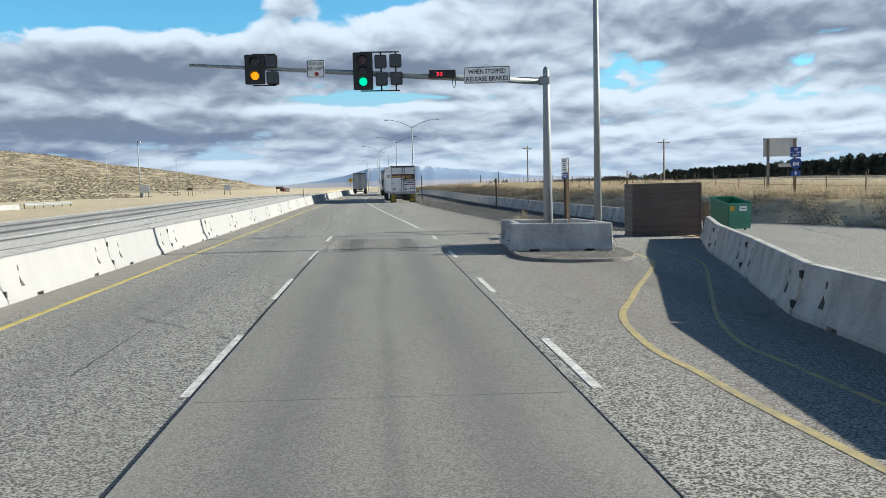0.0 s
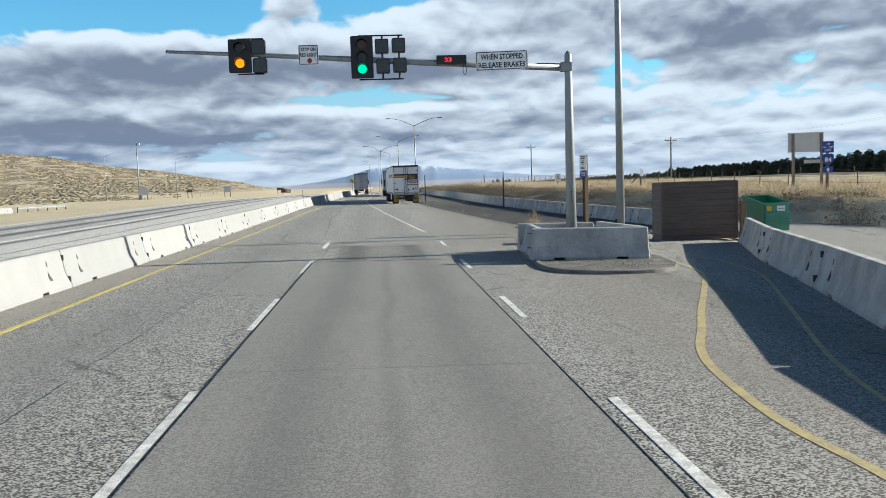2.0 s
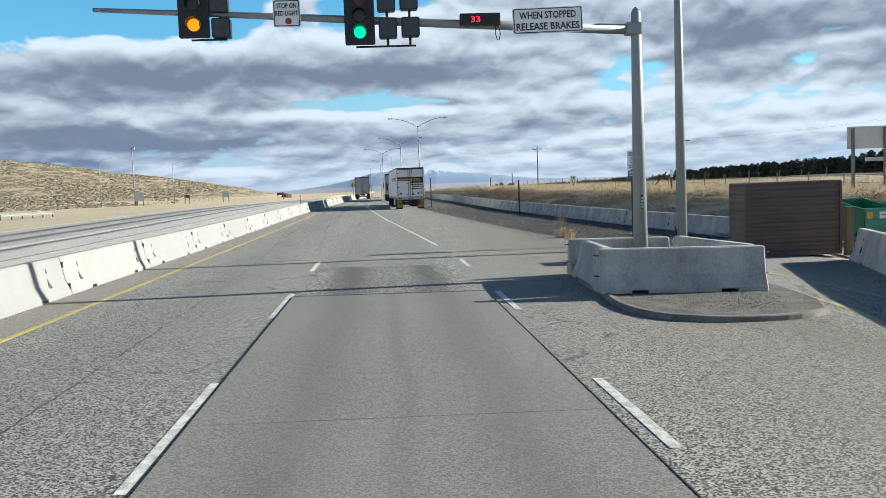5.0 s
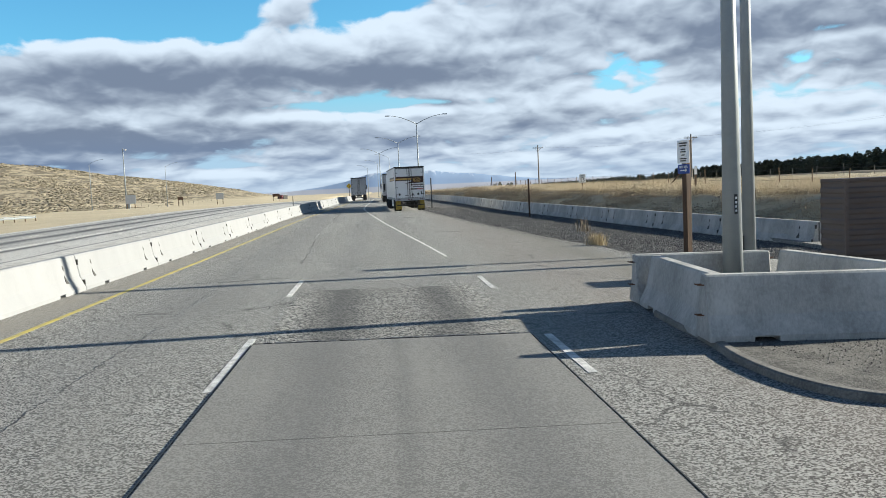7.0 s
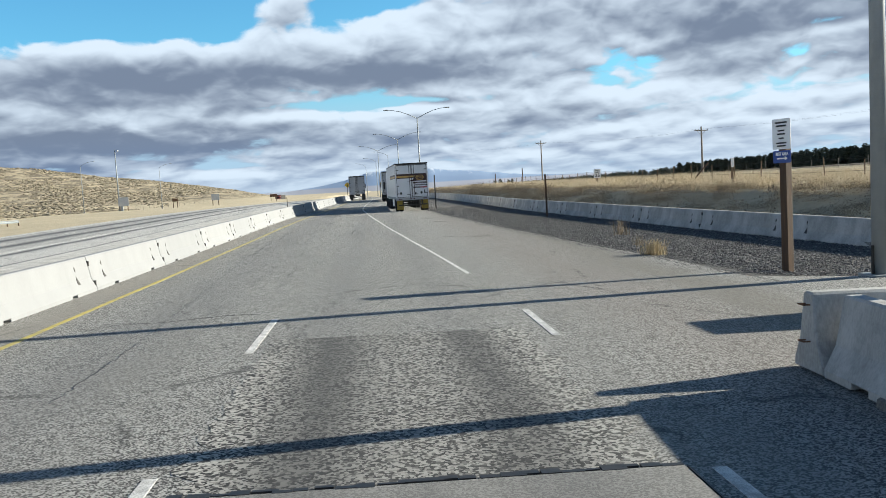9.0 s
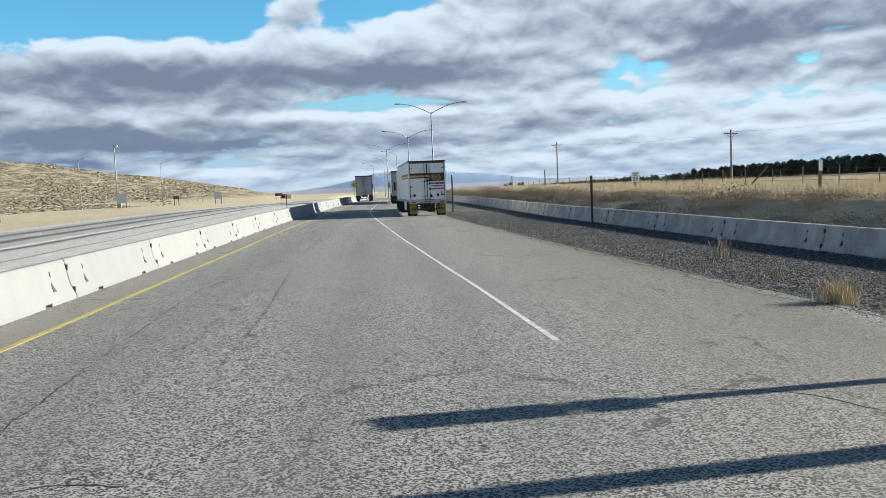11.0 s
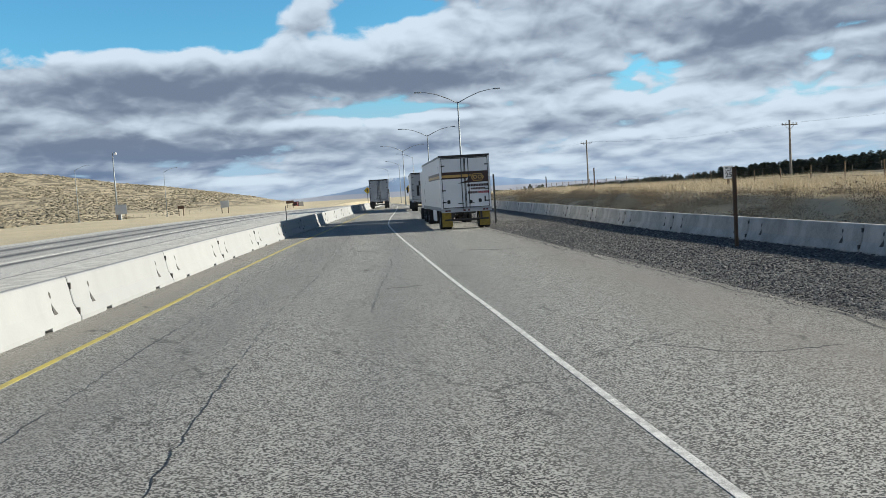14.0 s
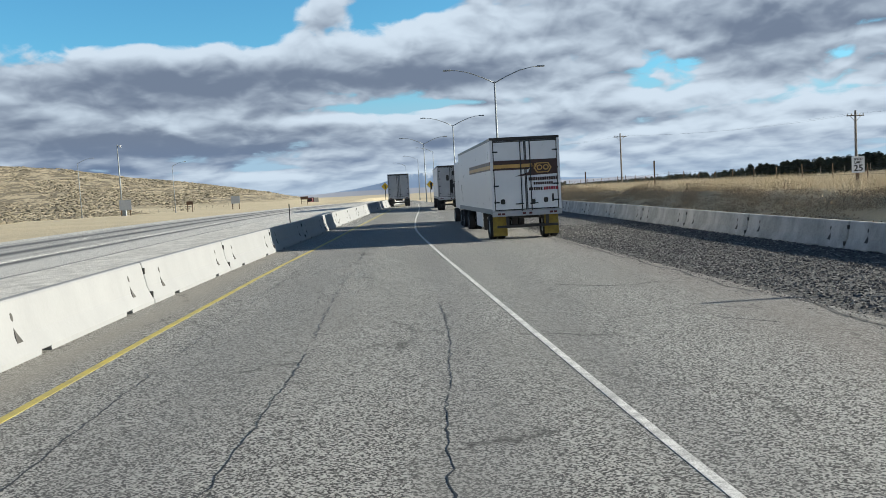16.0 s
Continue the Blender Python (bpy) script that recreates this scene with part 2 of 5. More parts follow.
FAR_PAVING = material("sandy_far_paving", (0.20, 0.18, 0.145), (0.29, 0.26, 0.21), 0.3, 8.0, 0.9, 0.0)
YELLOW_LINE = material("yellow_road_paint", (0.34, 0.29, 0.12), (0.60, 0.49, 0.10), 3.0, 80.0, 0.7, 0.4, grain=1.1, spread=0.6)
YELLOW_WORN = material("worn_yellow_paint", (0.27, 0.24, 0.17), (0.52, 0.42, 0.17), 5.0, 110.0, 0.75, 0.4, grain=1.2, spread=0.5)
GALV = material("galvanised_steel", (0.265, 0.295, 0.31), (0.315, 0.345, 0.36), 3.0, 40.0, 0.55, 0.05, metal=0.2)
DARK_STEEL = material("dark_steel", (0.02, 0.022, 0.024), (0.045, 0.047, 0.05), 5.0, 60.0, 0.5, 0.05, metal=0.3)
BLACK = material("black_housing", (0.006, 0.007, 0.008), (0.016, 0.017, 0.018), 8.0, 60.0, 0.45, 0.05)
SMOKED = material("smoked_visor_panel", (0.035, 0.042, 0.05), (0.06, 0.07, 0.08), 6.0, 60.0, 0.4, 0.02)
LENS_OFF = material("unlit_red_lens", (0.06, 0.012, 0.012), (0.10, 0.02, 0.02), 30.0, 60.0, 0.3, 0.0)
LENS_DARK = material("unlit_lens", (0.012, 0.014, 0.013), (0.02, 0.022, 0.02), 30.0, 60.0, 0.3, 0.0)
AMBER = glow("lit_amber_lens", (1.0, 0.30, 0.0), 0.62)
GREEN = glow("lit_green_lens", (0.0, 0.72, 0.36), 0.62)
RED_LED = glow("red_led", (0.9, 0.02, 0.04), 0.7)
SIGN_WHITE = material("white_sign_sheet", (0.90, 0.905, 0.91), (0.94, 0.945, 0.95), 3.0, 50.0, 0.45, 0.03)
SIGN_BLACK = material("black_sign_ink", (0.015, 0.015, 0.017), (0.03, 0.03, 0.033), 9.0, 60.0, 0.5, 0.0)
SIGN_BLUE = material("blue_sign_sheet", (0.012, 0.055, 0.28), (0.02, 0.075, 0.34), 3.0, 50.0, 0.4, 0.03)
SIGN_RED = material("red_sign_ink", (0.30, 0.03, 0.04), (0.38, 0.04, 0.05), 9.0, 60.0, 0.5, 0.0)
SIGN_YELLOW = material("yellow_sign_sheet", (0.62, 0.40, 0.02), (0.72, 0.48, 0.03), 3.0, 50.0, 0.45, 0.03)
SIGN_BROWN = material("brown_sign_sheet", (0.10, 0.05, 0.025), (0.14, 0.07, 0.035), 3.0, 50.0, 0.5, 0.03)
SIGN_BACK = material("bare_sign_back", (0.48, 0.49, 0.50), (0.58, 0.59, 0.60), 2.0, 40.0, 0.5, 0.03, metal=0.3)
DISPLAY = material("dark_red_display", (0.03, 0.008, 0.008), (0.06, 0.014, 0.012), 6.0, 60.0, 0.4, 0.02)
WOOD = material("weathered_wood", (0.13, 0.085, 0.05), (0.24, 0.17, 0.11), 3.0, 40.0, 0.85, 0.3, stretch=(6, 6, 0.5))
DARK_WOOD = material("brown_treated_wood", (0.06, 0.035, 0.02), (0.12, 0.07, 0.04), 3.0, 40.0, 0.8, 0.3, stretch=(6, 6, 0.5))
GREY_WOOD = material("grey_pole_wood", (0.16, 0.145, 0.13), (0.28, 0.255, 0.23), 2.0, 30.0, 0.9, 0.2, stretch=(4, 4, 0.3))
BROWN_METAL = material("brown_corrugated_steel", (0.082, 0.058, 0.049), (0.125, 0.094, 0.079), 1.5, 30.0, 0.5, 0.05, stretch=(0.5, 0.5, 3))
DUMP_GREEN = material("green_painted_steel", (0.012, 0.15, 0.07), (0.022, 0.2, 0.095), 2.5, 30.0, 0.45, 0.06)
DUMP_LIGHT = material("faded_green_steel", (0.06, 0.24, 0.16), (0.10, 0.31, 0.21), 2.5, 30.0, 0.45, 0.06)
TRAILER_WHITE = material("white_trailer_panel", (0.70, 0.705, 0.715), (0.82, 0.825, 0.835), 1.2, 40.0, 0.35, 0.02, grain=0.2, spread=0.9)
TRAILER_GREY = material("grey_trailer_door", (0.30, 0.31, 0.33), (0.42, 0.43, 0.45), 1.2, 40.0, 0.4, 0.03, grain=0.3, spread=0.8)
RUBBER = material("tyre_rubber", (0.012, 0.012, 0.013), (0.03, 0.029, 0.028), 6.0, 60.0, 0.85, 0.2)
CHASSIS = material("dirty_chassis_steel", (0.018, 0.017, 0.016), (0.05, 0.046, 0.042), 3.0, 50.0, 0.7, 0.15)
MUD_YELLOW = material("yellow_mud_flap", (0.20, 0.14, 0.02), (0.36, 0.26, 0.035), 5.0, 60.0, 0.6, 0.1)
DECAL_BROWN = material("dark_brown_decal", (0.035, 0.014, 0.01), (0.055, 0.022, 0.016), 4.0, 60.0, 0.4, 0.0)
DECAL_GOLD = material("gold_decal", (0.45, 0.27, 0.07), (0.55, 0.34, 0.10), 4.0, 60.0, 0.4, 0.0)
CAB_RED = material("red_cab_paint", (0.10, 0.012, 0.012), (0.15, 0.02, 0.02), 3.0, 40.0, 0.3, 0.02)
GLASS_DARK = material("dark_window_glass", (0.01, 0.012, 0.015), (0.02, 0.024, 0.03), 3.0, 40.0, 0.08, 0.0)
PALE_GRAVEL = material("pale_gravel", (0.42, 0.40, 0.365), (0.78, 0.755, 0.70), 1.5, 30.0, 0.9, 0.6, grain=1.2, spread=0.6, dist=0.03)
GRAVEL_BED = material("gravel_bed", (0.04, 0.039, 0.039), (0.155, 0.15, 0.145), 9.0, 26.0, 0.9, 0.8, grain=1.2, spread=0.5, dist=0.05)
SHOULDER = material("gravel_shoulder", (0.05, 0.048, 0.044), (0.22, 0.21, 0.19), 2.2, 45.0, 0.9, 0.8, grain=1.6, spread=0.7, dist=0.03)
STRAW = material("dry_straw", (0.48, 0.38, 0.22), (0.66, 0.55, 0.35), 0.4, 9.0, 0.85, 0.0, grain=0.8)
BARK = material("grey_bark", (0.06, 0.045, 0.035), (0.12, 0.095, 0.075), 3.0, 30.0, 0.9, 0.3)
DARK_EARTH = material("dark_earth", (0.19, 0.15, 0.10), (0.30, 0.24, 0.155), 0.4, 6.0, 0.95, 0.3, grain=0.8)
KERB = material("dirty_kerb_concrete", (0.12, 0.115, 0.105), (0.25, 0.24, 0.22), 2.5, 40.0, 0.9, 0.4, grain=0.8)


def ground_material():
    """Dry grass with bare earth; sagebrush thickens on the hill."""
    m = bpy.data.materials.new("dry_grassland")
    m.use_nodes = True
    k = Nodes(m.node_tree)
    out, bsdf = k.add("ShaderNodeOutputMaterial"), k.add("ShaderNodeBsdfPrincipled")
    k.link(bsdf.outputs[0], out.inputs[0])
    at = k.add("ShaderNodeTexCoord").outputs["Object"]
    x, y, z = k.split(at)
    wide = k.noise(at, 0.05, 5.0, 0.6)
    mid = k.noise(at, 0.7, 5.0, 0.65)
    fine = k.noise(at, 9.0, 3.0, 0.7)
    colour = k.mix(k.ramp(wide, 0.35, 0.65), (0.60, 0.505, 0.335), (0.53, 0.45, 0.30))
    colour = k.mix(k.ramp(mid, 0.45, 0.7, 0.0, 0.5), colour, (0.36, 0.29, 0.19))
    colour = k.mix(k.ramp(fine, 0.45, 0.65, 0.0, 0.5), colour, (0.60, 0.51, 0.35))
    # Sagebrush spots where the land climbs to the left.
    spots = k.noise(k.vec(k.math("MULTIPLY", x, 0.12), k.math("MULTIPLY", y, 0.05)), 1.0, 6.0, 0.72)
    clumps = k.noise(k.vec(x, k.math("MULTIPLY", y, 0.4)), 0.35, 3.0, 0.7)
    sage = k.ramp(k.math("ADD", k.math("MULTIPLY", spots, 0.6), k.math("MULTIPLY", clumps, 0.4)), 0.455, 0.535)
    hill = k.ramp(z, 0.3, 2.6)
    colour = k.mix(k.math("MULTIPLY", hill, 0.55), colour, (0.36, 0.295, 0.195))
    colour = k.mix(k.math("MULTIPLY", sage, k.math("MULTIPLY", hill, 0.9)), colour, (0.13, 0.108, 0.07))
    k.link(colour, bsdf.inputs["Base Color"])
    bsdf.inputs["Roughness"].default_value = 0.95
    bp = k.add("ShaderNodeBump")
    bp.inputs["Strength"].default_value, bp.inputs["Distance"].default_value = 0.7, 0.1
    k.link(k.math("ADD", mid, fine), bp.inputs["Height"])
    k.link(bp.outputs[0], bsdf.inputs["Normal"])
    return m


GROUND = ground_material()

RAVELLED = road_material("ravelled_asphalt", (0.02, 0.02, 0.02), (0.50, 0.485, 0.445), (0.22, 0.215, 0.195), [(-0.55, 0.5, 0.7, (0.04, 0.04, 0.04)), (1.3, 0.42, 0.7, (0.04, 0.04, 0.04)), (0.4, 1.1, 0.25, (0.06, 0.06, 0.06))], chip=36.0, contrast=1.3, cracked=0.0)

RUST = material("rusty_wire", (0.09, 0.045, 0.025), (0.18, 0.09, 0.05), 12.0, 60.0, 0.8, 0.1)

# ---- building helpers ----


def part(name, bm, mat, parent=None, label="", smooth=False):
    """Links a bmesh as one mesh object, under a thing or a part."""
    me = bpy.data.meshes.new(name)
    bm.to_mesh(me)
    bm.free()
    me.materials.append(mat)
    if smooth:
        for p in me.polygons:
            p.use_smooth = True
    ob = new(name, me)
    ob.parent = parent
    return tagged(ob, label)


def thing(name, label, category, group="", at=None):
    """An Empty at the base of a thing, which parents its parts."""
    ob = tagged(new(name), label, category, group)
    if at is not None:
        ob.matrix_world = at
    return ob


def raw(name, verts, faces, mat, parent=None, smooth=False):
    me = bpy.data.meshes.new(name)
    me.from_pydata(verts, [], faces)
    me.materials.append(mat)
    if smooth:
        for p in me.polygons:
            p.use_smooth = True
    ob = new(name, me)
    ob.parent = parent
    return ob


def box(bm, x0, x1, y0, y1, z0, z1, bevel=0.0):
    made = bmesh.ops.create_cube(bm, size=1.0, matrix=Matrix.Translation(((x0 + x1) / 2, (y0 + y1) / 2, (z0 + z1) / 2)) @ Matrix.Diagonal((x1 - x0, y1 - y0, z1 - z0, 1)))
    if bevel:
        edges = list({e for v in made["verts"] for e in v.link_edges})
        bmesh.ops.bevel(bm, geom=edges, offset=bevel, segments=2, affect="EDGES", profile=0.6)
    return bm


def boxed(*size, bevel=0.0):
    return box(bmesh.new(), *size, bevel=bevel)


def tube(bm, points, radii, sides=10, cap=True):
    """A round bar along points, with a radius at each."""
    points = [Vector(p) for p in points]
    rings = []
    for n, p in enumerate(points):
        way = (points[min(n + 1, len(points) - 1)] - points[max(n - 1, 0)]).normalized()
        side = way.cross(Vector((0, 0, 1)) if abs(way.z) < 0.9 else Vector((0, 1, 0))).normalized()
        other = way.cross(side)
        r = radii[n] if isinstance(radii, (list, tuple)) else radii
        rings.append([bm.verts.new(p + r * (math.cos(a) * side + math.sin(a) * other)) for a in (math.tau * s / sides for s in range(sides))])
    for a, b in zip(rings, rings[1:]):
        for s in range(sides):
            bm.faces.new((a[s], a[(s + 1) % sides], b[(s + 1) % sides], b[s]))
    if cap:
        bm.faces.new(rings[0][::-1]), bm.faces.new(rings[-1])
    bmesh.ops.recalc_face_normals(bm, faces=bm.faces)
    return bm


def tubed(points, radii, sides=10):
    return tube(bmesh.new(), points, radii, sides)


def prism(outline, y0, y1):
    """An outline in x and z, drawn out along y."""
    bm = bmesh.new()
    a = [bm.verts.new((x, y0, z)) for x, z in outline]
    b = [bm.verts.new((x, y1, z)) for x, z in outline]
    bm.faces.new(a), bm.faces.new(b[::-1])
    for n in range(len(outline)):
        bm.faces.new((a[n], b[n], b[(n + 1) % len(b)], a[(n + 1) % len(a)]))
    bmesh.ops.recalc_face_normals(bm, faces=bm.faces)
    return bm


def rounded(x0, x1, z0, z1, r, steps=4):
    pts = []
    for cx, cz, a0 in ((x1 - r, z1 - r, 0), (x0 + r, z1 - r, 90), (x0 + r, z0 + r, 180), (x1 - r, z0 + r, 270)):
        pts += [(cx + r * math.cos(radians(a0 + 90 * s / steps)), cz + r * math.sin(radians(a0 + 90 * s / steps))) for s in range(steps + 1)]
    return pts


def lettering(name, text, height, width, mat, parent, m):
    """Raised letters, made to fit a height and width, on the plane y = 0 and facing -y before m places them."""
    cu = bpy.data.curves.new(name, "FONT")
    cu.body, cu.align_x, cu.align_y, cu.extrude, cu.resolution_u, cu.offset = text, "CENTER", "CENTER", 0.004, 2, 0.014
    ob = new(name, cu)
    bpy.context.view_layer.update()
    me = bpy.data.meshes.new_from_object(ob.evaluated_get(bpy.context.evaluated_depsgraph_get()))
    bpy.data.objects.remove(ob)
    co = np.array([v.co for v in me.vertices])
    lo, hi = co.min(0), co.max(0)
    sx, sy = width / (hi[0] - lo[0]), height / (hi[1] - lo[1])
    mid = (lo + hi) / 2
    for v in me.vertices:
        x, y, z = v.co
        v.co = ((x - mid[0]) * sx, -z, (y - mid[1]) * sy)
    me.materials.clear()
    me.materials.append(mat)
    out = new(name, me)
    out.parent = parent
    out.matrix_basis = m
    return out


def along(y, rows):
    ys, xs = zip(*rows)
    return float(np.interp(y, ys, xs))


# ---- plan: edges of the paving, from the camera's start onwards (y, x) ----
RIGHT_EDGE = [(36, 7.95), (40.3, 7.5), (44.8, 6.95), (51, 6.45), (58, 5.85), (64, 5.4), (70, 4.9), (76, 4.5), (84, 4.05), (125, 3.4), (165, 2.4), (250, -1.0), (400, -9.0), (700, -30.0)]
LEFT_EDGE = [(-30, -6.2), (15, -6.45), (35, -6.6), (70, -6.5), (82, -6.15), (91, -5.9), (101, -5.75), (123, -5.2), (155, -4.1), (200, -3.6), (260, -5.0), (400, -14.5), (700, -36.0)]
FOOT = [(-40, 26.0), (25, 26.0), (35, 23.0), (42, 19.5), (55, 17.3), (70, 15.3), (100, 13.4), (150, 11.6), (250, 9.0), (400, 2.0), (700, -16.0)]


CROSSFALL = 0.0167


def rise(y, x=0.0):
    """The height of the paving: a low crest past the island; it falls to either side from the median barrier."""
    fall = CROSSFALL * min(x, 160.0) if x > -8.0 else -CROSSFALL * (16.0 + max(x, -45.0))
    return float(np.interp(y, [0, 20, 40, 60, 80, 100, 130, 160, 240, 400, 700, 1500], [0.0, -0.005, -0.02, 0.07, 0.2, 0.323, 0.43, 0.4, 0.0, -1.0, -3.5, -8.0])) - fall


def hill_angle(a):
    """How high the hill's ridge stands over the horizon, in degrees, by bearing."""
    return float(np.interp(a, [-180, -60, -40, -30, -25, -20, -15, -11, -8, -6.0, 180], [0, 2.2, 3.15, 3.2, 2.88, 2.42, 1.8, 1.15, 0.62, 0.2, 0]))


def land(x, y):
    z = rise(y, x) - 0.05
    far = math.hypot(x, y)
    if x < -31:
        z -= 0.15 * min((-31 - x) / 12.0, 1.0)
        z += 0.8 * min(max((y - 120) / 100.0, 0.0), 1.0) * min(max((-38 - x) / 12.0, 0.0), 1.0)
        bearing = math.degrees(math.atan2(x, max(y, 1e-3))) if y > 0 else -90
        climb = min(max((far - 330) / 420.0, 0.0), 1.0)
        climb = climb * climb * (3 - 2 * climb)
        bump = noise.noise(Vector((x / 70, y / 70, 0.3))) * 0.10 + noise.noise(Vector((x / 22, y / 22, 5.1))) * 0.035
        z += 770 * math.tan(radians(hill_angle(bearing))) * climb * (1 + bump)
    foot = along(y, FOOT)
    if x > foot:
        up = min((x - foot) / 2.7, 1.0)
        up = up * up * (3 - 2 * up)
        near = 1.0 - 0.85 * min(max((y - 140) / 260.0, 0.0), 1.0)
        z += near * 1.25 * up + 0.12 * noise.noise(Vector((x / 4, y / 5, 2.0))) * up + 0.0165 * min(max(x - foot - 4, 0), 150)
    elif x > along(y, RIGHT_EDGE) and y > 34:
        z -= 0.17
    return z


def build_ground():
    def spaced(inner, outer, step, grow):
        out, at, d = [0.0], 0.0, step
        while at < outer:
            d = step if at < inner else d * grow
            at += d
            out.append(at)
        return out

    right, left = spaced(36, 4000, 1.2, 1.13), spaced(36, 4000, 3.0, 1.08)
    xs = sorted({-v for v in left} | set(right))
    ys = [-120, -60] + [v - 30 for v in spaced(240, 4600, 3.0, 1.05)]
    verts = [(x, y, land(x, y)) for y in ys for x in xs]
    w = len(xs)
    faces = [(r * w + c, r * w + c + 1, (r + 1) * w + c + 1, (r + 1) * w + c) for r in range(len(ys) - 1) for c in range(w - 1)]
    ob = raw("ground", verts, faces, GROUND, smooth=True)
    tagged(ob, "dry tan grassland with sagebrush on a low hill", "ground", kind="structure")


build_ground()


def strip(name, left, right, y0, y1, step, lift, mat, label, category):
    """A sheet of paving between two edges, with a skirt that closes it to the ground."""
    ys = list(np.arange(y0, y1 + 0.01, step))
    verts, faces = [], []
    for y in ys:
        a, b = along(y, left), along(y, right)
        row_x = [a, a] + [a + (b - a) * s / 4 for s in (1, 2, 3)] + [b, b]
        verts += [(x, y, rise(y, x) + lift - (0.12 if c in (0, 6) else 0.0)) for c, x in enumerate(row_x)]
    for r in range(len(ys) - 1):
        for c in range(6):
            faces.append((r * 7 + c, r * 7 + c + 1, (r + 1) * 7 + c + 1, (r + 1) * 7 + c))
    return tagged(raw(name, verts, faces, mat), label, category, kind="structure")


strip("road", LEFT_EDGE, [(-30, 12.3), (29, 12.3), (34.5, 10.8), (36, 7.6)] + RIGHT_EDGE[1:], -30, 690, 1.5, 0.0, CHIPSEAL, "grey chip-seal ramp road with fine cracks", "road")
HW_L, HW_R = [(-60, -28.8), (85, -29.2), (125, -31.0), (170, -33.0), (250, -36.0), (400, -42.0), (700, -58.0), (1500, -150)], [(-60, -7.9), (100, -8.3), (250, -9.6), (400, -17.0), (700, -38.0), (1500, -128)]
strip("highway", HW_L, HW_R, -60, 1500, 5.0, -0.012, HIGHWAY, "grey highway with dark tyre tracks", "road")
strip("shoulder", [(y, x - 5.0) for y, x in HW_R[:4]], [(y, x + 0.35) for y, x in HW_R[:4]], -60, 390, 5.0, 0.0, PALE_GRAVEL, "pale loose gravel shoulder behind the barriers", "ground")
strip("far_roadway", [(-60, -66), (250, -66), (700, -95)], [(-60, -58), (250, -58), (700, -86)], -60, 700, 10.0, -0.42, FAR_PAVING, "pale grey second roadway across the dry median", "road")
strip("access_road", [(-40, 12.35), (29, 12.35), (34, 13.4), (60, 15.0)], [(-40, 26.4), (25, 26.4), (35, 23.4), (42, 20.4), (60, 17.6)], -40, 60, 1.5, -0.01, ACCESS, "worn grey asphalt side road behind barriers", "road")


def slab():
    ob = new("floor_slab")
    tagged(ob, "worn grey concrete weighing slab with cross joints", "pavement", kind="structure")
    ob.matrix_world = pose(0, 0, 0, 0, math.degrees(math.atan(CROSSFALL)), 0)
    pitch = 4.44
    joints = [25.5 - pitch * n for n in range(9, 0, -1)]
    for y in joints:
        b = boxed(-1.54, 2.24, y + 0.002, y + pitch - 0.002, -0.2, 0.010, bevel=0.004)
        part("panel", b, SLAB, ob)
    # A broken dark seam across the far end.
    seam = random.Random(2)
    for n in range(26):
        x = -1.54 + n * 0.145
        part("end_seam", boxed(x, x + seam.uniform(0.1, 0.19), 25.485 + seam.uniform(-0.02, 0.05), 25.53 + seam.uniform(0.0, 0.07), -0.05, 0.0125 + 0.0004 * (n % 5)), DARK_STEEL, ob)
    # The dark seam along both sides, and a ragged patch of dug-up asphalt at the far end.
    for x in (-1.57, 2.27):
        part("edge_seam", boxed(x - 0.006, x + 0.006, -14.4, 25.5, -0.1, 0.004), DARK_STEEL, ob)
    return ob


slab()
ys = np.arange(25.52, 31.6, 0.06)
rng = random.Random(4)
patch_l = [(-1.42 + 0.3 * noise.fractal(Vector((0, y * 1.1, 0)), 0.8, 2.1, 5) + rng.uniform(-0.03, 0.03), y) for y in ys]
patch_r = [(2.1 + 0.3 * noise.fractal(Vector((7, y * 1.1, 0)), 0.8, 2.1, 5) + rng.uniform(-0.03, 0.03), y) for y in ys]
n = len(ys)
verts = [(x, y, 0.004 + rise(y, x)) for x, y in patch_l + patch_r] + [(x, y, -0.03 + rise(y, x)) for x, y in patch_l + patch_r]
faces = [(a, n + a, n + a + 1, a + 1) for a in range(n - 1)] + [(a, a + 1, 2 * n + a + 1, 2 * n + a) for a in range(n - 1)] + [(n + a + 1, n + a, 3 * n + a, 3 * n + a + 1) for a in range(n - 1)]
tagged(raw("asphalt_patch", verts, faces, RAVELLED), "dark ravelled asphalt patch past the slab", "pavement", kind="structure")


def ribbon(name, points, width, mat, parent, lift=0.004):
    """A painted line through points."""
    verts, faces = [], []
    pts = [Vector((x, y, 0)) for x, y in points]
    for n, p in enumerate(pts):
        way = (pts[min(n + 1, len(pts) - 1)] - pts[max(n - 1, 0)]).normalized()
        side = Vector((-way.y, way.x, 0)) * (width[n] if isinstance(width, list) else width) / 2
        for q in (p - side, p + side):
            z = rise(q.y, q.x) + lift
            verts += [(q.x, q.y, z - 0.012), (q.x, q.y, z)]
    for n in range(len(pts) - 1):
        a, b = 4 * n, 4 * n + 4
        faces += [(a + 1, b + 1, b + 3, a + 3), (a, b, b + 1, a + 1), (a + 3, b + 3, b + 2, a + 2)]
    return raw(name, verts, faces, mat, parent)


def bend(points, steps=6):
    """A smooth line through points."""
    out = []
    for n in range(len(points) - 1):
        p0, p1, p2, p3 = (Vector(points[min(max(n + d, 0), len(points) - 1)]) for d in (-1, 0, 1, 2))
        for s in range(steps):
            t = s / steps
            out.append(tuple(0.5 * ((2 * p1) + (p2 - p0) * t + (2 * p0 - 5 * p1 + 4 * p2 - p3) * t * t + (3 * p1 - p0 - 3 * p2 + p3) * t ** 3)))
    return out + [tuple(points[-1])]


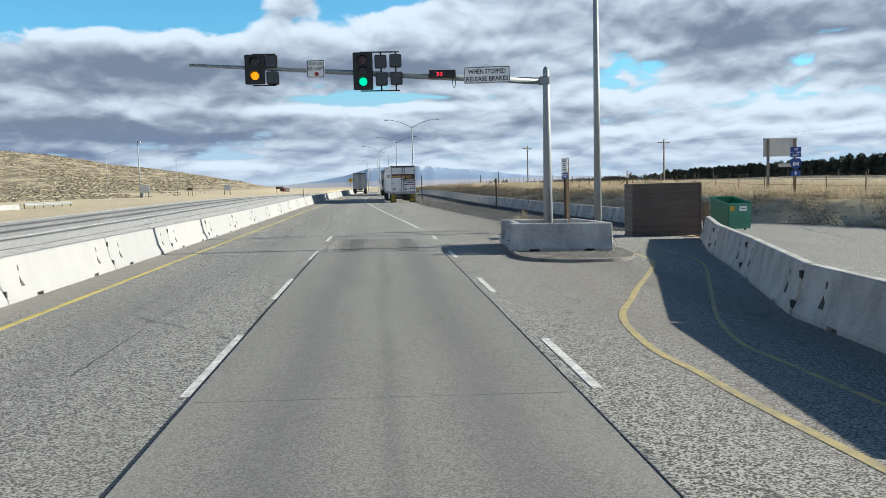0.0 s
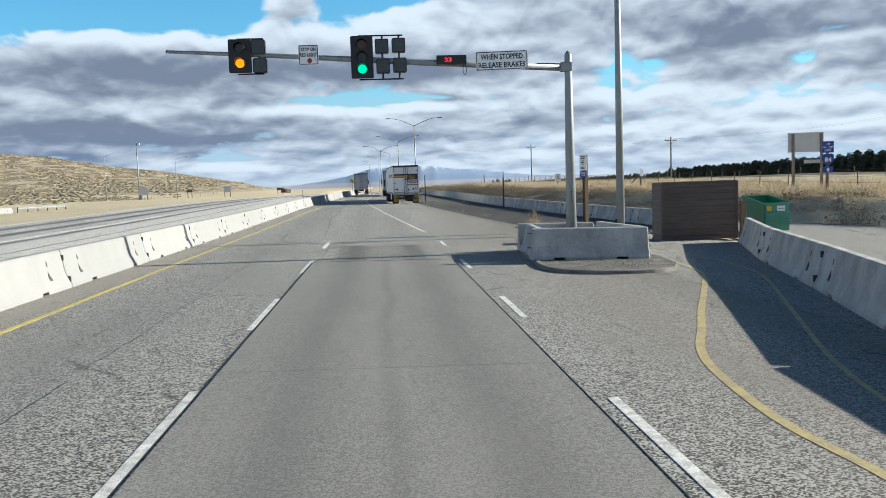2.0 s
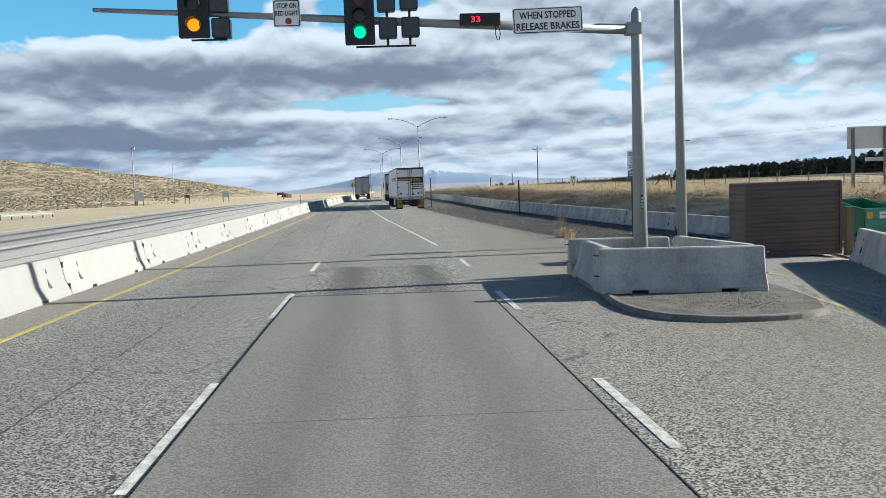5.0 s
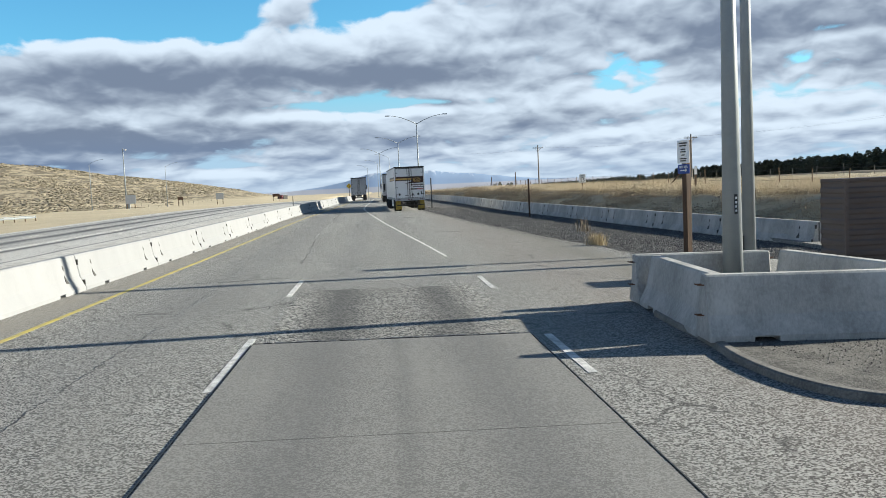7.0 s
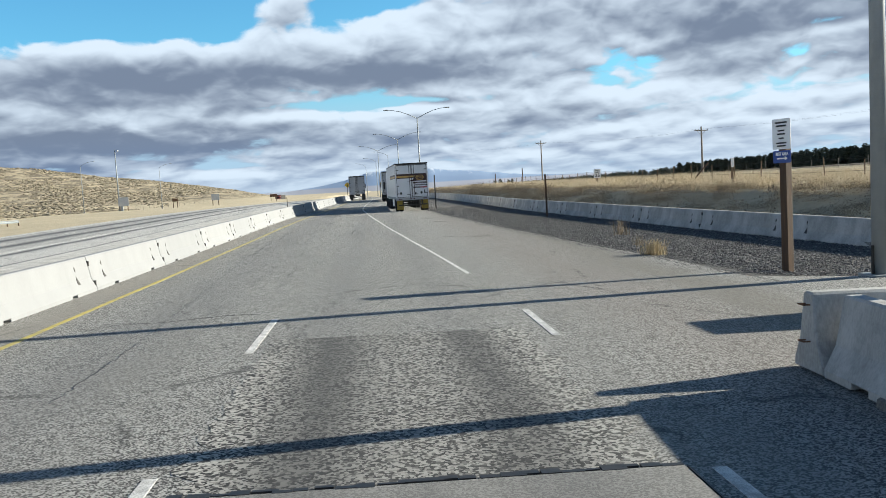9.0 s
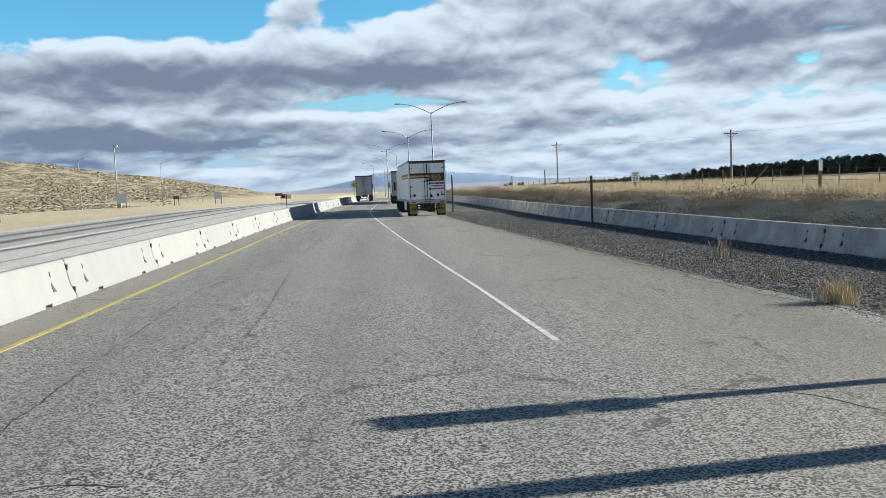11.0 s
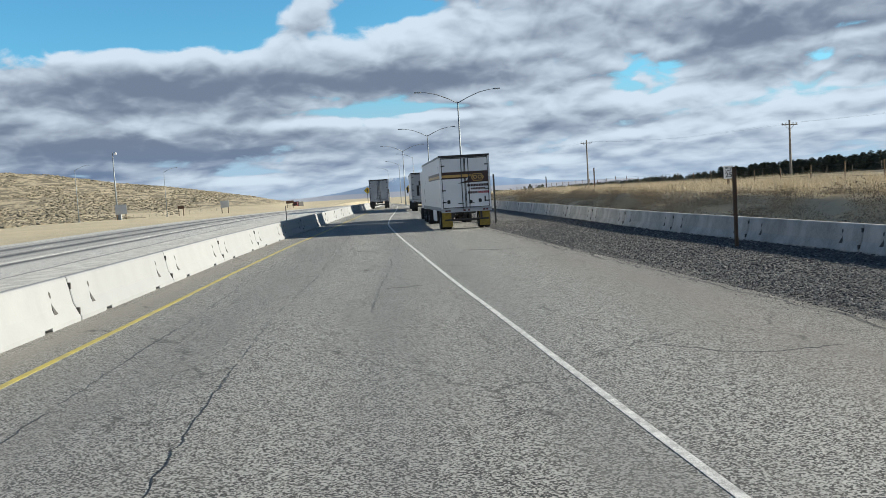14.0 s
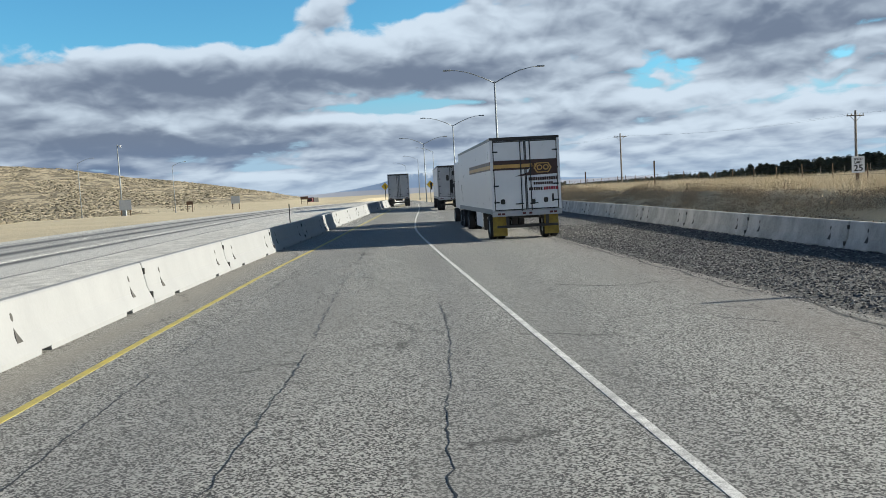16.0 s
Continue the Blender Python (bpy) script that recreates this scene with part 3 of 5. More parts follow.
YELLOW = [(-30, -5.1), (15, -5.28), (38, -5.4), (55, -5.28), (65, -5.24), (76, -5.05), (82, -4.82), (90, -4.55), (101, -4.26), (123, -3.7), (155, -2.6), (200, -2.0), (260, -3.6)]


def markings():
    ob = tagged(new("road_markings"), "worn white and yellow painted road lines", "road marking", kind="structure")
    for x, rows in ((2.48, ((-7.4, -4.8), (0.2, 2.8), (7.9, 10.6), (15.45, 17.85), (23.0, 25.45), (30.8, 33.2))), (-1.62, ((-7.4, -4.0), (0.3, 3.4), (8.0, 11.4), (15.0, 18.3), (22.9, 26.0), (30.7, 33.6)))):
        for a, b in rows:
            ribbon("dash", [(x, a), (x, (a + b) / 2), (x, b)], 0.11, WHITE_LINE, ob, lift=0.006)
    ribbon("edge_line", [(x, y) for x, y in bend([(2.21, 39.2), (1.79, 45.6), (1.4, 50.8), (0.98, 56.8), (0.62, 61.7), (0.14, 69.2), (-0.32, 76.5), (-0.66, 82.4), (-1.09, 91.0), (-1.2, 97.5), (-1.12, 109), (-0.85, 124), (-0.7, 145), (-0.9, 180), (-3.5, 240)], 4)], 0.095, WHITE_LINE, ob)
    ribbon("yellow_line", [(along(y, YELLOW), y) for y in np.arange(-30, 230, 4.0)], 0.11, YELLOW_LINE, ob)
    outer = bend([(7.75, 25.3), (7.74, 23.4), (7.6, 21.6), (7.15, 20.0), (6.35, 18.0), (5.4, 15.75), (4.75, 14.1), (4.2, 12.75), (3.88, 11.5), (3.68, 9.7), (3.75, 8.4), (3.77, 7.3), (3.95, 4.0), (4.0, 0.0)])
    ribbon("yellow_line", outer, 0.115, YELLOW_WORN, ob)
    inner = bend([(8.6, 28.2), (8.9, 26.4), (8.95, 23.3), (8.75, 21.2), (8.09, 18.96), (6.72, 15.36), (5.47, 12.06), (4.93, 10.05), (4.91, 8.7), (4.95, 6.0), (5.0, 2.0)])
    ribbon("yellow_line", inner, 0.07, YELLOW_WORN, ob)
    for y in np.arange(-40, 420, 12.2):
        ribbon("highway_line", [(-22.9, y), (-22.92, y + 3.05)], 0.14, WHITE_LINE, ob, lift=-0.004)
    ribbon("highway_line", [(-17.6, y) for y in np.arange(-40, 240, 10.0)], 0.09, WHITE_LINE, ob, lift=-0.004)


markings()


def cracks():
    """Long ragged cracks along the lanes and short ones across, as shallow dark grooves."""
    ob = tagged(new("road_cracks"), "ragged dark cracks along the chip-seal road", "road crack", kind="structure")
    rng = random.Random(17)
    lines = [[(-2.1, 38), (-2.2, 43), (-2.63, 52), (-2.8, 58), (-2.68, 64), (-2.85, 71), (-2.9, 80), (-3.2, 100)], [(-3.1, 9), (-3.2, 20), (-3.4, 32), (-3.96, 42.7), (-4.22, 52), (-4.25, 58), (-4.4, 65), (-4.3, 76)],
             [(-2.36, 73.6), (-2.03, 72.2), (-1.83, 71.8), (-1.3, 71.7)], [(3.0, 36.3), (3.9, 36.0), (4.4, 35.2)], [(-4.6, 33.4), (-4.2, 33.9), (-3.5, 33.9), (-2.6, 34.3), (-1.9, 34.2)], [(0.6, 27.6), (1.3, 27.2), (1.9, 26.6)], [(3.2, 66.0), (4.0, 65.2), (4.6, 64.9)], [(1.6, 70.5), (2.8, 70.0), (3.9, 70.6)], [(2.7, 53.0), (3.6, 52.2), (4.9, 52.4)], [(-1.1, 57), (-1.0, 61), (-0.8, 66), (-0.9, 70)]]
    for line in lines:
        pts = bend(line, 6)
        dense = []
        for (x0, y0), (x1, y1) in zip(pts, pts[1:]):
            n = max(int(math.hypot(x1 - x0, y1 - y0) / 0.12), 1)
            dense += [(x0 + (x1 - x0) * q / n + rng.gauss(0, 0.018), y0 + (y1 - y0) * q / n + rng.gauss(0, 0.012)) for q in range(n)]
        at = 0
        while at < len(dense) - 3:
            run = rng.randint(6, 40)
            piece = dense[at:at + run]
            if len(piece) > 2:
                ribbon("crack", piece, [0.004] + [rng.uniform(0.006, 0.022) for _ in piece[2:]] + [0.004], DARK_STEEL, ob, lift=0.003)
            at += run + rng.choice((0, 0, 1, 3, 8))


cracks()


# ---- concrete barriers ----
def barrier(length, label, mat=None, pockets=True):
    """A safety-shape concrete block, with feet, hand pockets and a joint at either end. It stands along y from 0."""
    mat = mat or CONCRETE
    half = [(0.305, 0.0), (0.305, 0.075), (0.185, 0.32), (0.095, 0.785)]
    bm = bmesh.new()
    stops, notch = [0.0, 0.02], 0.23 * length
    for c in (notch, length - notch):
        stops += [c - 0.16, c - 0.15, c + 0.15, c + 0.16]
    stops += [length - 0.02, length]
    rings = []
    for n, y in enumerate(stops):
        raised = n in (3, 4, 7, 8)
        shrink = 0.015 if n in (0, len(stops) - 1) else 0.0
        ring = []
        for sx in (1, -1):
            pts = [(x - shrink, z) for x, z in half] + [(0.07 - shrink, 0.81 - shrink)]
            if raised:
                pts[0] = (0.29, 0.055)
            ring.append([bm.verts.new((sx * x, y, z)) for x, z in (pts if sx > 0 else pts[::-1])])
        rings.append(ring[0] + ring[1])
    w = len(rings[0])
    for a, b in zip(rings, rings[1:]):
        for c in range(w):
            bm.faces.new((a[c], a[(c + 1) % w], b[(c + 1) % w], b[c]))
    bm.faces.new(rings[0]), bm.faces.new(rings[-1])
    bmesh.ops.recalc_face_normals(bm, faces=bm.faces)
    ob = part("concrete_barrier", bm, mat)
    tagged(ob, label, "barrier")
    # Lifting pockets, low and high, on both faces, as flush plates darkened for their shade.
    for sx in (1, -1) if pockets else ():
        for c in (0.14 * length, length - 0.14 * length):
            b = bmesh.new()
            lean = 0.09 / 0.48
            out = lambda z: (0.305 - 0.12 * (z - 0.075) / 0.245 if z < 0.32 else 0.185 - 0.09 * (z - 0.32) / 0.465) + 0.002
            tri = [(-0.085, 0.24), (0.08, 0.24), (0.045, 0.33), (-0.03, 0.44)]
            front = [b.verts.new((sx * out(z), c + y, z)) for y, z in tri]
            rear = [b.verts.new((sx * (out(z) - 0.03), c + y, z)) for y, z in tri]
            b.faces.new(front), b.faces.new(rear[::-1])
            for n in range(4):
                b.faces.new((front[n], front[(n + 1) % 4], rear[(n + 1) % 4], rear[n]))
            bmesh.ops.recalc_face_normals(b, faces=b.faces)
            part("lifting_pocket", b, POCKET_SHADE, ob)
            b = bmesh.new()
            hole = [(math.cos(a) * 0.035, 0.58 + math.sin(a) * 0.062) for a in (math.tau * s / 8 for s in range(8))]
            front = [b.verts.new((sx * out(z), c + y, z)) for y, z in hole]
            rear = [b.verts.new((sx * (out(z) - 0.03), c + y, z)) for y, z in hole]
            b.faces.new(front), b.faces.new(rear[::-1])
            for n in range(8):
                b.faces.new((front[n], front[(n + 1) % 8], rear[(n + 1) % 8], rear[n]))
            bmesh.ops.recalc_face_normals(b, faces=b.faces)
            part("lifting_hole", b, POCKET_SHADE, ob)
    # Bent wire loops at the ends of the plain blocks; pin and loop at the joints of the others.
    for y, s in ((0.0, -1), (length, 1)) if not pockets else ():
        for z in (0.3, 0.68):
            part("wire_loop", tubed([(-0.05, y - s * 0.02, z), (-0.05, y + s * 0.07, z), (0.0, y + s * 0.1, z + 0.01), (0.05, y + s * 0.07, z), (0.05, y - s * 0.02, z)], 0.009, 6), RUST, ob)
    for y in (0.0, length) if pockets else ():
        b = tubed([(0, y, 0.05), (0, y, 0.78)], 0.018, 6)
        part("joint_pin", b, DARK_STEEL, ob)
        e = 0.012 if y else -0.012
        # The joint boxes take the same painted shade.
        for sx in (1, -1) if pockets else ():
            for x, z0, z1 in ((0.125, 0.58, 0.7), (0.255, 0.12, 0.24)):
                part("joint_loop", boxed(sx * x - 0.03, sx * x + 0.03, y + e - 0.012, y + e + 0.012, z0, z1), POCKET_SHADE, ob)
    return ob


def place(a, b, z):
    """A pose at a, with y towards b and following the paving."""
    d = Vector(b) - Vector(a)
    climb = math.degrees(math.atan2(rise(b[1], b[0]) - rise(a[1], a[0]), d.length))
    return pose(a[0], a[1], z, climb, 0, math.degrees(math.atan2(-d.x, d.y)))


def row(model, points, length, lift, group, used):
    """Barriers end to end along a line of points."""
    pts = [Vector(p) for p in points]
    d, at, made = 0.0, 0, 0
    total = sum((q - p).length for p, q in zip(pts, pts[1:]))

    def spot(s):
        for p, q in zip(pts, pts[1:]):
            if s <= (q - p).length:
                return p.lerp(q, s / (q - p).length)
            s -= (q - p).length
        return pts[-1]

    while d + length <= total + 0.01:
        a, b = spot(d), spot(d + length)
        m = place(a, b, rise(a.y, a.x) + lift)
        if used is not None and not used:
            model.matrix_world = m
            used.append(1)
        else:
            copy_thing(model, m)
        d += length


LONG = barrier(6.1, "pale concrete road barrier with lifting pockets", CONCRETE)
tagged(LONG, group="barriers along the highway")
LEFT_LINE = [(-6.2, 33.34 - 6.141 * 10), (-6.54, 15.0), (-6.7, 35.0), (-6.69, 50.0), (-6.63, 70.0), (-6.42, 80.0), (-5.95, 91.0), (-5.75, 101.0), (-5.2, 123.0), (-4.1, 155.0), (-3.6, 200.0), (-5.0, 260.0), (-10.0, 340.0)]
row(LONG, LEFT_LINE, 6.141, 0.0, "", [])
SHADE = barrier(6.15, "weathered grey concrete road barrier beside gravel", OLD_CONCRETE)
tagged(SHADE, group="barriers beside the gravel")
GRAVEL_LINE = [(14.4, 40.0), (13.5, 50.0), (12.8, 58.6), (11.95, 69.0), (11.2, 76.8), (10.85, 83.0), (10.5, 96.0), (9.9, 121.0), (8.5, 165.0)]
row(SHADE, GRAVEL_LINE, 6.2, -0.17, "", [])
RAMP = barrier(6.05, "grey concrete barrier along the side lane", OLD_CONCRETE)
tagged(RAMP, group="barriers along the side lane")
row(RAMP, [(12.45, 29.5), (10.15, 23.0), (8.8, 18.1), (7.65, 14.4), (6.85, 11.8), (6.4, 9.0), (6.2, 4.0), (6.4, -12.0)], 6.15, 0.0, "", [])
SHORT = barrier(3.03, "short grey concrete barrier round the signal mast", OLD_CONCRETE, False)
tagged(SHORT, group="barriers round the signal mast")
ISLAND_Z = rise(25, 5.8) + 0.05
SHORT.matrix_world = place((7.24, 24.05), (4.24, 24.28), ISLAND_Z)
for a, b in (((4.58, 24.62), (4.79, 27.6)), ((7.18, 24.4), (6.88, 27.3))):
    copy_thing(SHORT, place(a, b, ISLAND_Z))
back_block = barrier(2.3, "short grey concrete barrier behind the signal mast", OLD_CONCRETE, False)
tagged(back_block, group="barriers round the signal mast")
back_block.matrix_world = place((4.5, 27.98), (6.8, 27.88), ISLAND_Z)


def island():
    ob = tagged(new("kerb_island"), "low kerbed island filled with gravel", "traffic island", kind="structure")
    edge = bend([(4.45, 26.6), (4.4, 25.7), (4.35, 24.3), (4.23, 23.2), (4.26, 22.3), (4.48, 21.6), (4.85, 21.25), (5.45, 21.05), (6.41, 21.12), (7.04, 21.5)], 4)
    verts, faces = [], []
    for n, p in enumerate(edge):
        a, b = Vector(edge[max(n - 1, 0)]), Vector(edge[min(n + 1, len(edge) - 1)])
        way = (b - a).normalized()
        side = Vector((-way.y, way.x))
        for o, z in ((0.085, -0.05), (0.07, 0.075), (0.045, 0.09), (-0.045, 0.09), (-0.075, -0.05)):
            q = Vector(p) - side * o
            verts.append((q.x, q.y, z + rise(q.y, q.x)))
    for n in range(len(edge) - 1):
        for c in range(4):
            faces.append((5 * n + c, 5 * n + c + 1, 5 * n + c + 6, 5 * n + c + 5))
    last = 5 * (len(edge) - 1)
    faces += [(0, 1, 2, 3, 4), (last + 4, last + 3, last + 2, last + 1, last)]
    raw("kerb", verts, faces, KERB, ob)
    inner = [(p[0], p[1]) for p in edge] + [(7.5, 22.6), (7.75, 24.5), (7.6, 29.5), (7.0, 30.8)]
    mid = (5.8, 26.0)
    verts = [(*mid, 0.075 + rise(mid[1], mid[0]))] + [(x, y, 0.07 + rise(y, x)) for x, y in inner] + [(mid[0] + (x - mid[0]) * 1.01, mid[1] + (y - mid[1]) * 1.01, -0.02 + rise(y, x)) for x, y in inner]
    n = len(inner)
    faces = [(0, 1 + a, 1 + (a + 1) % n) for a in range(n)] + [(1 + a, 1 + n + a, 1 + n + (a + 1) % n, 1 + (a + 1) % n) for a in range(n)]
    raw("gravel_fill", verts, faces, SHOULDER, ob)


island()


# ---- signal mast ----
def signal_mast():
    ob = thing("signal_mast", "galvanised steel mast with a long arm over the road", "signal mast", at=pose(6.07, 27.58, ISLAND_Z - 0.06))
    part("pole", tubed([(0, 0, 0), (0, 0, 5.85), (0, 0, 5.93)], [0.17, 0.108, 0.06], 14), GALV, ob, smooth=True)
    part("cap", tubed([(0, 0, 5.91), (0, 0, 5.98)], [0.09, 0.02], 12), GALV, ob)
    part("base_plate", boxed(-0.25, 0.25, -0.25, 0.25, 0, 0.04, bevel=0.01), GALV, ob)
    arm = part("arm", tubed([(-0.05, 0, 5.49), (-4.2, 0, 5.72), (-8.45, 0, 6.0), (-11.7, 0, 6.19)], [0.115, 0.095, 0.072, 0.045], 12), GALV, ob, smooth=True)
    part("bracket", boxed(-0.24, 0.1, -0.13, 0.13, 5.37, 5.64, bevel=0.03), GALV, ob)
    part("number_tag", boxed(-0.025, 0.025, -0.166, -0.155, 1.5, 1.82), BLACK, ob)
    for n in range(4):
        part("tag_bar", boxed(-0.014, 0.014, -0.172, -0.167, 1.53 + n * 0.07, 1.57 + n * 0.07), SIGN_WHITE, ob)
    return ob


def lamp_head(parent, x, z, mat, hood=True):
    """A round lens with a short visor, facing -y."""
    b = bmesh.new()
    bmesh.ops.create_cone(b, cap_ends=True, segments=20, radius1=0.125, radius2=0.125, depth=0.03, matrix=Matrix.Translation((x, -0.19, z)) @ Matrix.Rotation(radians(90), 4, "X"))
    part("lens", b, mat, parent)
    if hood:
        b = bmesh.new()
        n = 14
        for r in (0.14, 0.15):
            for y in (-0.19, -0.36):
                for s in range(n + 1):
                    a = radians(-20 + 220 * s / n)
                    b.verts.new((x + r * math.cos(a), y, z + r * math.sin(a)))
        b.verts.ensure_lookup_table()
        v = b.verts
        w = n + 1
        for s in range(n):
            b.faces.new((v[s], v[s + 1], v[w + s + 1], v[w + s]))
            b.faces.new((v[2 * w + s + 1], v[2 * w + s], v[3 * w + s], v[3 * w + s + 1]))
            b.faces.new((v[w + s], v[w + s + 1], v[3 * w + s + 1], v[3 * w + s]))
        part("visor", b, BLACK, parent)


def over(x, y, z):
    """A pose on the arm over the road, from its first drawing to its true place."""
    wide = 0.32 + (x - 0.32) * 1.038
    return Matrix.Translation((wide, 27.58 + y, 1.97 + (z - 2.07) * 1.03 - CROSSFALL * (wide - 5.0))) @ Matrix.Diagonal((1.04, 1.04, 1.04, 1))


def signal_head(x, z0, z1, lamps, panels, label, board):
    """A signal with a back plate and square blank-out heads beside it."""
    ob = thing("traffic_light", label, "traffic light", at=over(x, 0.0, (z0 + z1) / 2))
    h, w = (z1 - z0) / 2, board / 2
    part("back_plate", prism(rounded(-w, w, -h, h, 0.04), -0.17, -0.13), BLACK, ob)
    for n, (z, mat) in enumerate(lamps):
        part("housing", boxed(-0.17, 0.17, -0.16, 0.1, z - 0.17, z + 0.17, bevel=0.03), BLACK, ob)
        lamp_head(ob, 0, z, mat)
    cols = sorted({p[0] for p in panels})
    for px, pz in panels:
        pan = part("square_head", prism(rounded(px - 0.19, px + 0.19, pz - 0.2, pz + 0.2, 0.05), -0.14, 0.06), BLACK, ob)
        part("face", prism(rounded(px - 0.165, px + 0.165, pz - 0.175, pz + 0.175, 0.04), -0.147, -0.135), SMOKED, pan)
    for px in cols:
        part("hanger", tubed([(px, -0.03, h + 0.02), (px, -0.03, -h - 0.02)], 0.018, 6), DARK_STEEL, ob)
    for z in (h + 0.02, -h - 0.02):
        part("frame_bar", tubed([(-w * 0.3, -0.03, z), (cols[-1] + (0.1 if len(cols) > 1 else 0.0), -0.03, z)], 0.022, 6), DARK_STEEL, ob)
    return ob


def plate_sign(name, label, x, y, z0, z1, w, border=0.018, category="sign", depth=0.02):
    ob = thing(name, label, category, at=(over(x, y - 26.33, (z0 + z1) / 2) if name == "arm_sign" else pose(x, y, (z0 + z1) / 2)))
    h = (z1 - z0) / 2
    part("panel", prism(rounded(-w / 2, w / 2, -h, h, 0.04), 0, depth), SIGN_WHITE, ob)
    if border:
        outer, inner = rounded(-w / 2 + 0.015, w / 2 - 0.015, -h + 0.015, h - 0.015, 0.035), rounded(-w / 2 + 0.015 + border, w / 2 - 0.015 - border, -h + 0.015 + border, h - 0.015 - border, 0.03)
        n = len(outer)
        verts = [(x, -0.004, z) for x, z in outer + inner]
        raw("border", verts, [(a, (a + 1) % n, n + (a + 1) % n, n + a) for a in range(n)], SIGN_BLACK, ob)
    return ob


signal_mast()
signal_head(-3.38, 5.27, 6.19, ((0.22, LENS_DARK), (-0.2, AMBER)), ((0.5, 0.25), (0.53, -0.26)), "black two-lamp signal showing a lit amber light", 0.62)
signal_head(-0.02, 5.1, 6.27, ((0.34, LENS_OFF), (0.0, LENS_DARK), (-0.33, GREEN)), ((0.56, 0.3), (1.03, 0.32), (0.58, -0.25), (1.05, -0.23)), "black three-lamp signal showing a lit green light", 0.62)
s = plate_sign("arm_sign", "white sign reading stop on red light", -1.5, 26.16, 5.48, 6.03, 0.55)
lettering("lettering", "STOP ON", 0.10, 0.40, SIGN_BLACK, s, pose(0, -0.006, 0.15))
lettering("lettering", "RED LIGHT", 0.10, 0.46, SIGN_BLACK, s, pose(0, -0.006, 0.0))
b = bmesh.new()
bmesh.ops.create_cone(b, cap_ends=True, segments=8, radius1=0.07, radius2=0.07, depth=0.008, matrix=Matrix.Translation((0.03, -0.005, -0.16)) @ Matrix.Rotation(radians(90), 4, "X") @ Matrix.Rotation(radians(22.5), 4, "Z"))
part("red_disc", b, SIGN_RED, s)
s = plate_sign("arm_sign", "wide white sign reading when stopped release brakes", 3.92, 26.16, 5.31, 5.84, 1.48)
s.matrix_world = s.matrix_world @ pose(0, 0, 0, 0, -1.2, 0)
lettering("lettering", "WHEN STOPPED", 0.15, 1.2, SIGN_BLACK, s, pose(0, -0.006, 0.11))
lettering("lettering", "RELEASE BRAKES", 0.15, 1.34, SIGN_BLACK, s, pose(0, -0.006, -0.12))
d = thing("countdown_display", "narrow dark red display box with lit digits", "display", at=over(2.49, -0.13, 5.6))
part("case", boxed(-0.42, 0.42, -0.08, 0.1, -0.125, 0.125, bevel=0.012), DISPLAY, d)
part("screen", boxed(-0.4, 0.4, -0.084, -0.079, -0.1, 0.1), BLACK, d)
for x in (-0.155, -0.045):
    lettering("digit", "3", 0.12, 0.09, RED_LED, d, pose(x, -0.086, 0.0))
part("cable_loop", tubed([(0.33, 0, -0.12), (0.32, 0, -0.3), (0.35, 0, -0.42), (0.39, 0, -0.43), (0.42, 0, -0.3), (0.4, 0, -0.12)], 0.01, 6), BLACK, d)
lp = thing("light_pole", "tall tapered galvanised steel lighting pole beside gravel", "pole", at=pose(9.81, 35.1, rise(35.1, 9.81)))
part("shaft", tubed([(0, 0, 0), (0, 0, 13.0)], [0.17, 0.09], 14), GALV, lp, smooth=True)
part("base_plate", boxed(-0.3, 0.3, -0.3, 0.3, -0.02, 0.04, bevel=0.01), GALV, lp)
part("conduit", tubed([(-0.2, -0.05, 0.0), (-0.2, -0.05, 0.6)], 0.03, 8), BLACK, lp)


# ---- steel store and skip beside the side lane ----
def steel_store():
    ob = thing("steel_store", "dark brown corrugated steel store on asphalt", "shed", at=pose(10.08, 31.1, rise(31.1, 11.0)))
    w, d, h = 2.72, 0.95, 2.02

    def sheet(length, pitch=0.225, depth=0.022):
        """A corrugated sheet along x, its ribs level, facing -y."""
        bm = bmesh.new()
        prof, z = [], 0.05
        while z < h - 0.1:
            for dz, y in ((0, 0), (0.075, 0), (0.1125, -depth), (0.1875, -depth)):
                if z + dz < h - 0.05:
                    prof.append((y, z + dz))
            z += pitch
        prof.append((0, h - 0.04))
        a = [bm.verts.new((0, y, z)) for y, z in prof]
        b = [bm.verts.new((length, y, z)) for y, z in prof]
        c = [bm.verts.new((0, 0.05, z)) for y, z in prof]
        e = [bm.verts.new((length, 0.05, z)) for y, z in prof]
        for n in range(len(prof) - 1):
            bm.faces.new((a[n], b[n], b[n + 1], a[n + 1]))
            bm.faces.new((c[n], c[n + 1], e[n + 1], e[n]))
            bm.faces.new((a[n], a[n + 1], c[n + 1], c[n]))
            bm.faces.new((b[n], e[n], e[n + 1], b[n + 1]))
        return bm

    part("front_sheet", sheet(w), BROWN_METAL, ob)
    for name, m, length in (("side_sheet", pose(0, d, 0, 0, 0, -90), d), ("side_sheet", pose(w, 0, 0, 0, 0, 90), d), ("rear_sheet", pose(w, d, 0, 0, 0, 180), w)):
        part(name, sheet(length), BROWN_METAL, ob).matrix_basis = m
    part("roof", boxed(-0.01, w + 0.01, -0.035, d + 0.01, h - 0.05, h + 0.01, bevel=0.015), BROWN_METAL, ob)
    part("sill", boxed(-0.02, w + 0.02, -0.05, d + 0.02, 0, 0.08, bevel=0.008), BROWN_METAL, ob)
    for x, y in ((-0.02, -0.055), (w - 0.05, -0.055)):
        part("corner_post", boxed(x, x + 0.07, y, y + 0.07, 0.02, h - 0.02, bevel=0.008), BROWN_METAL, ob)


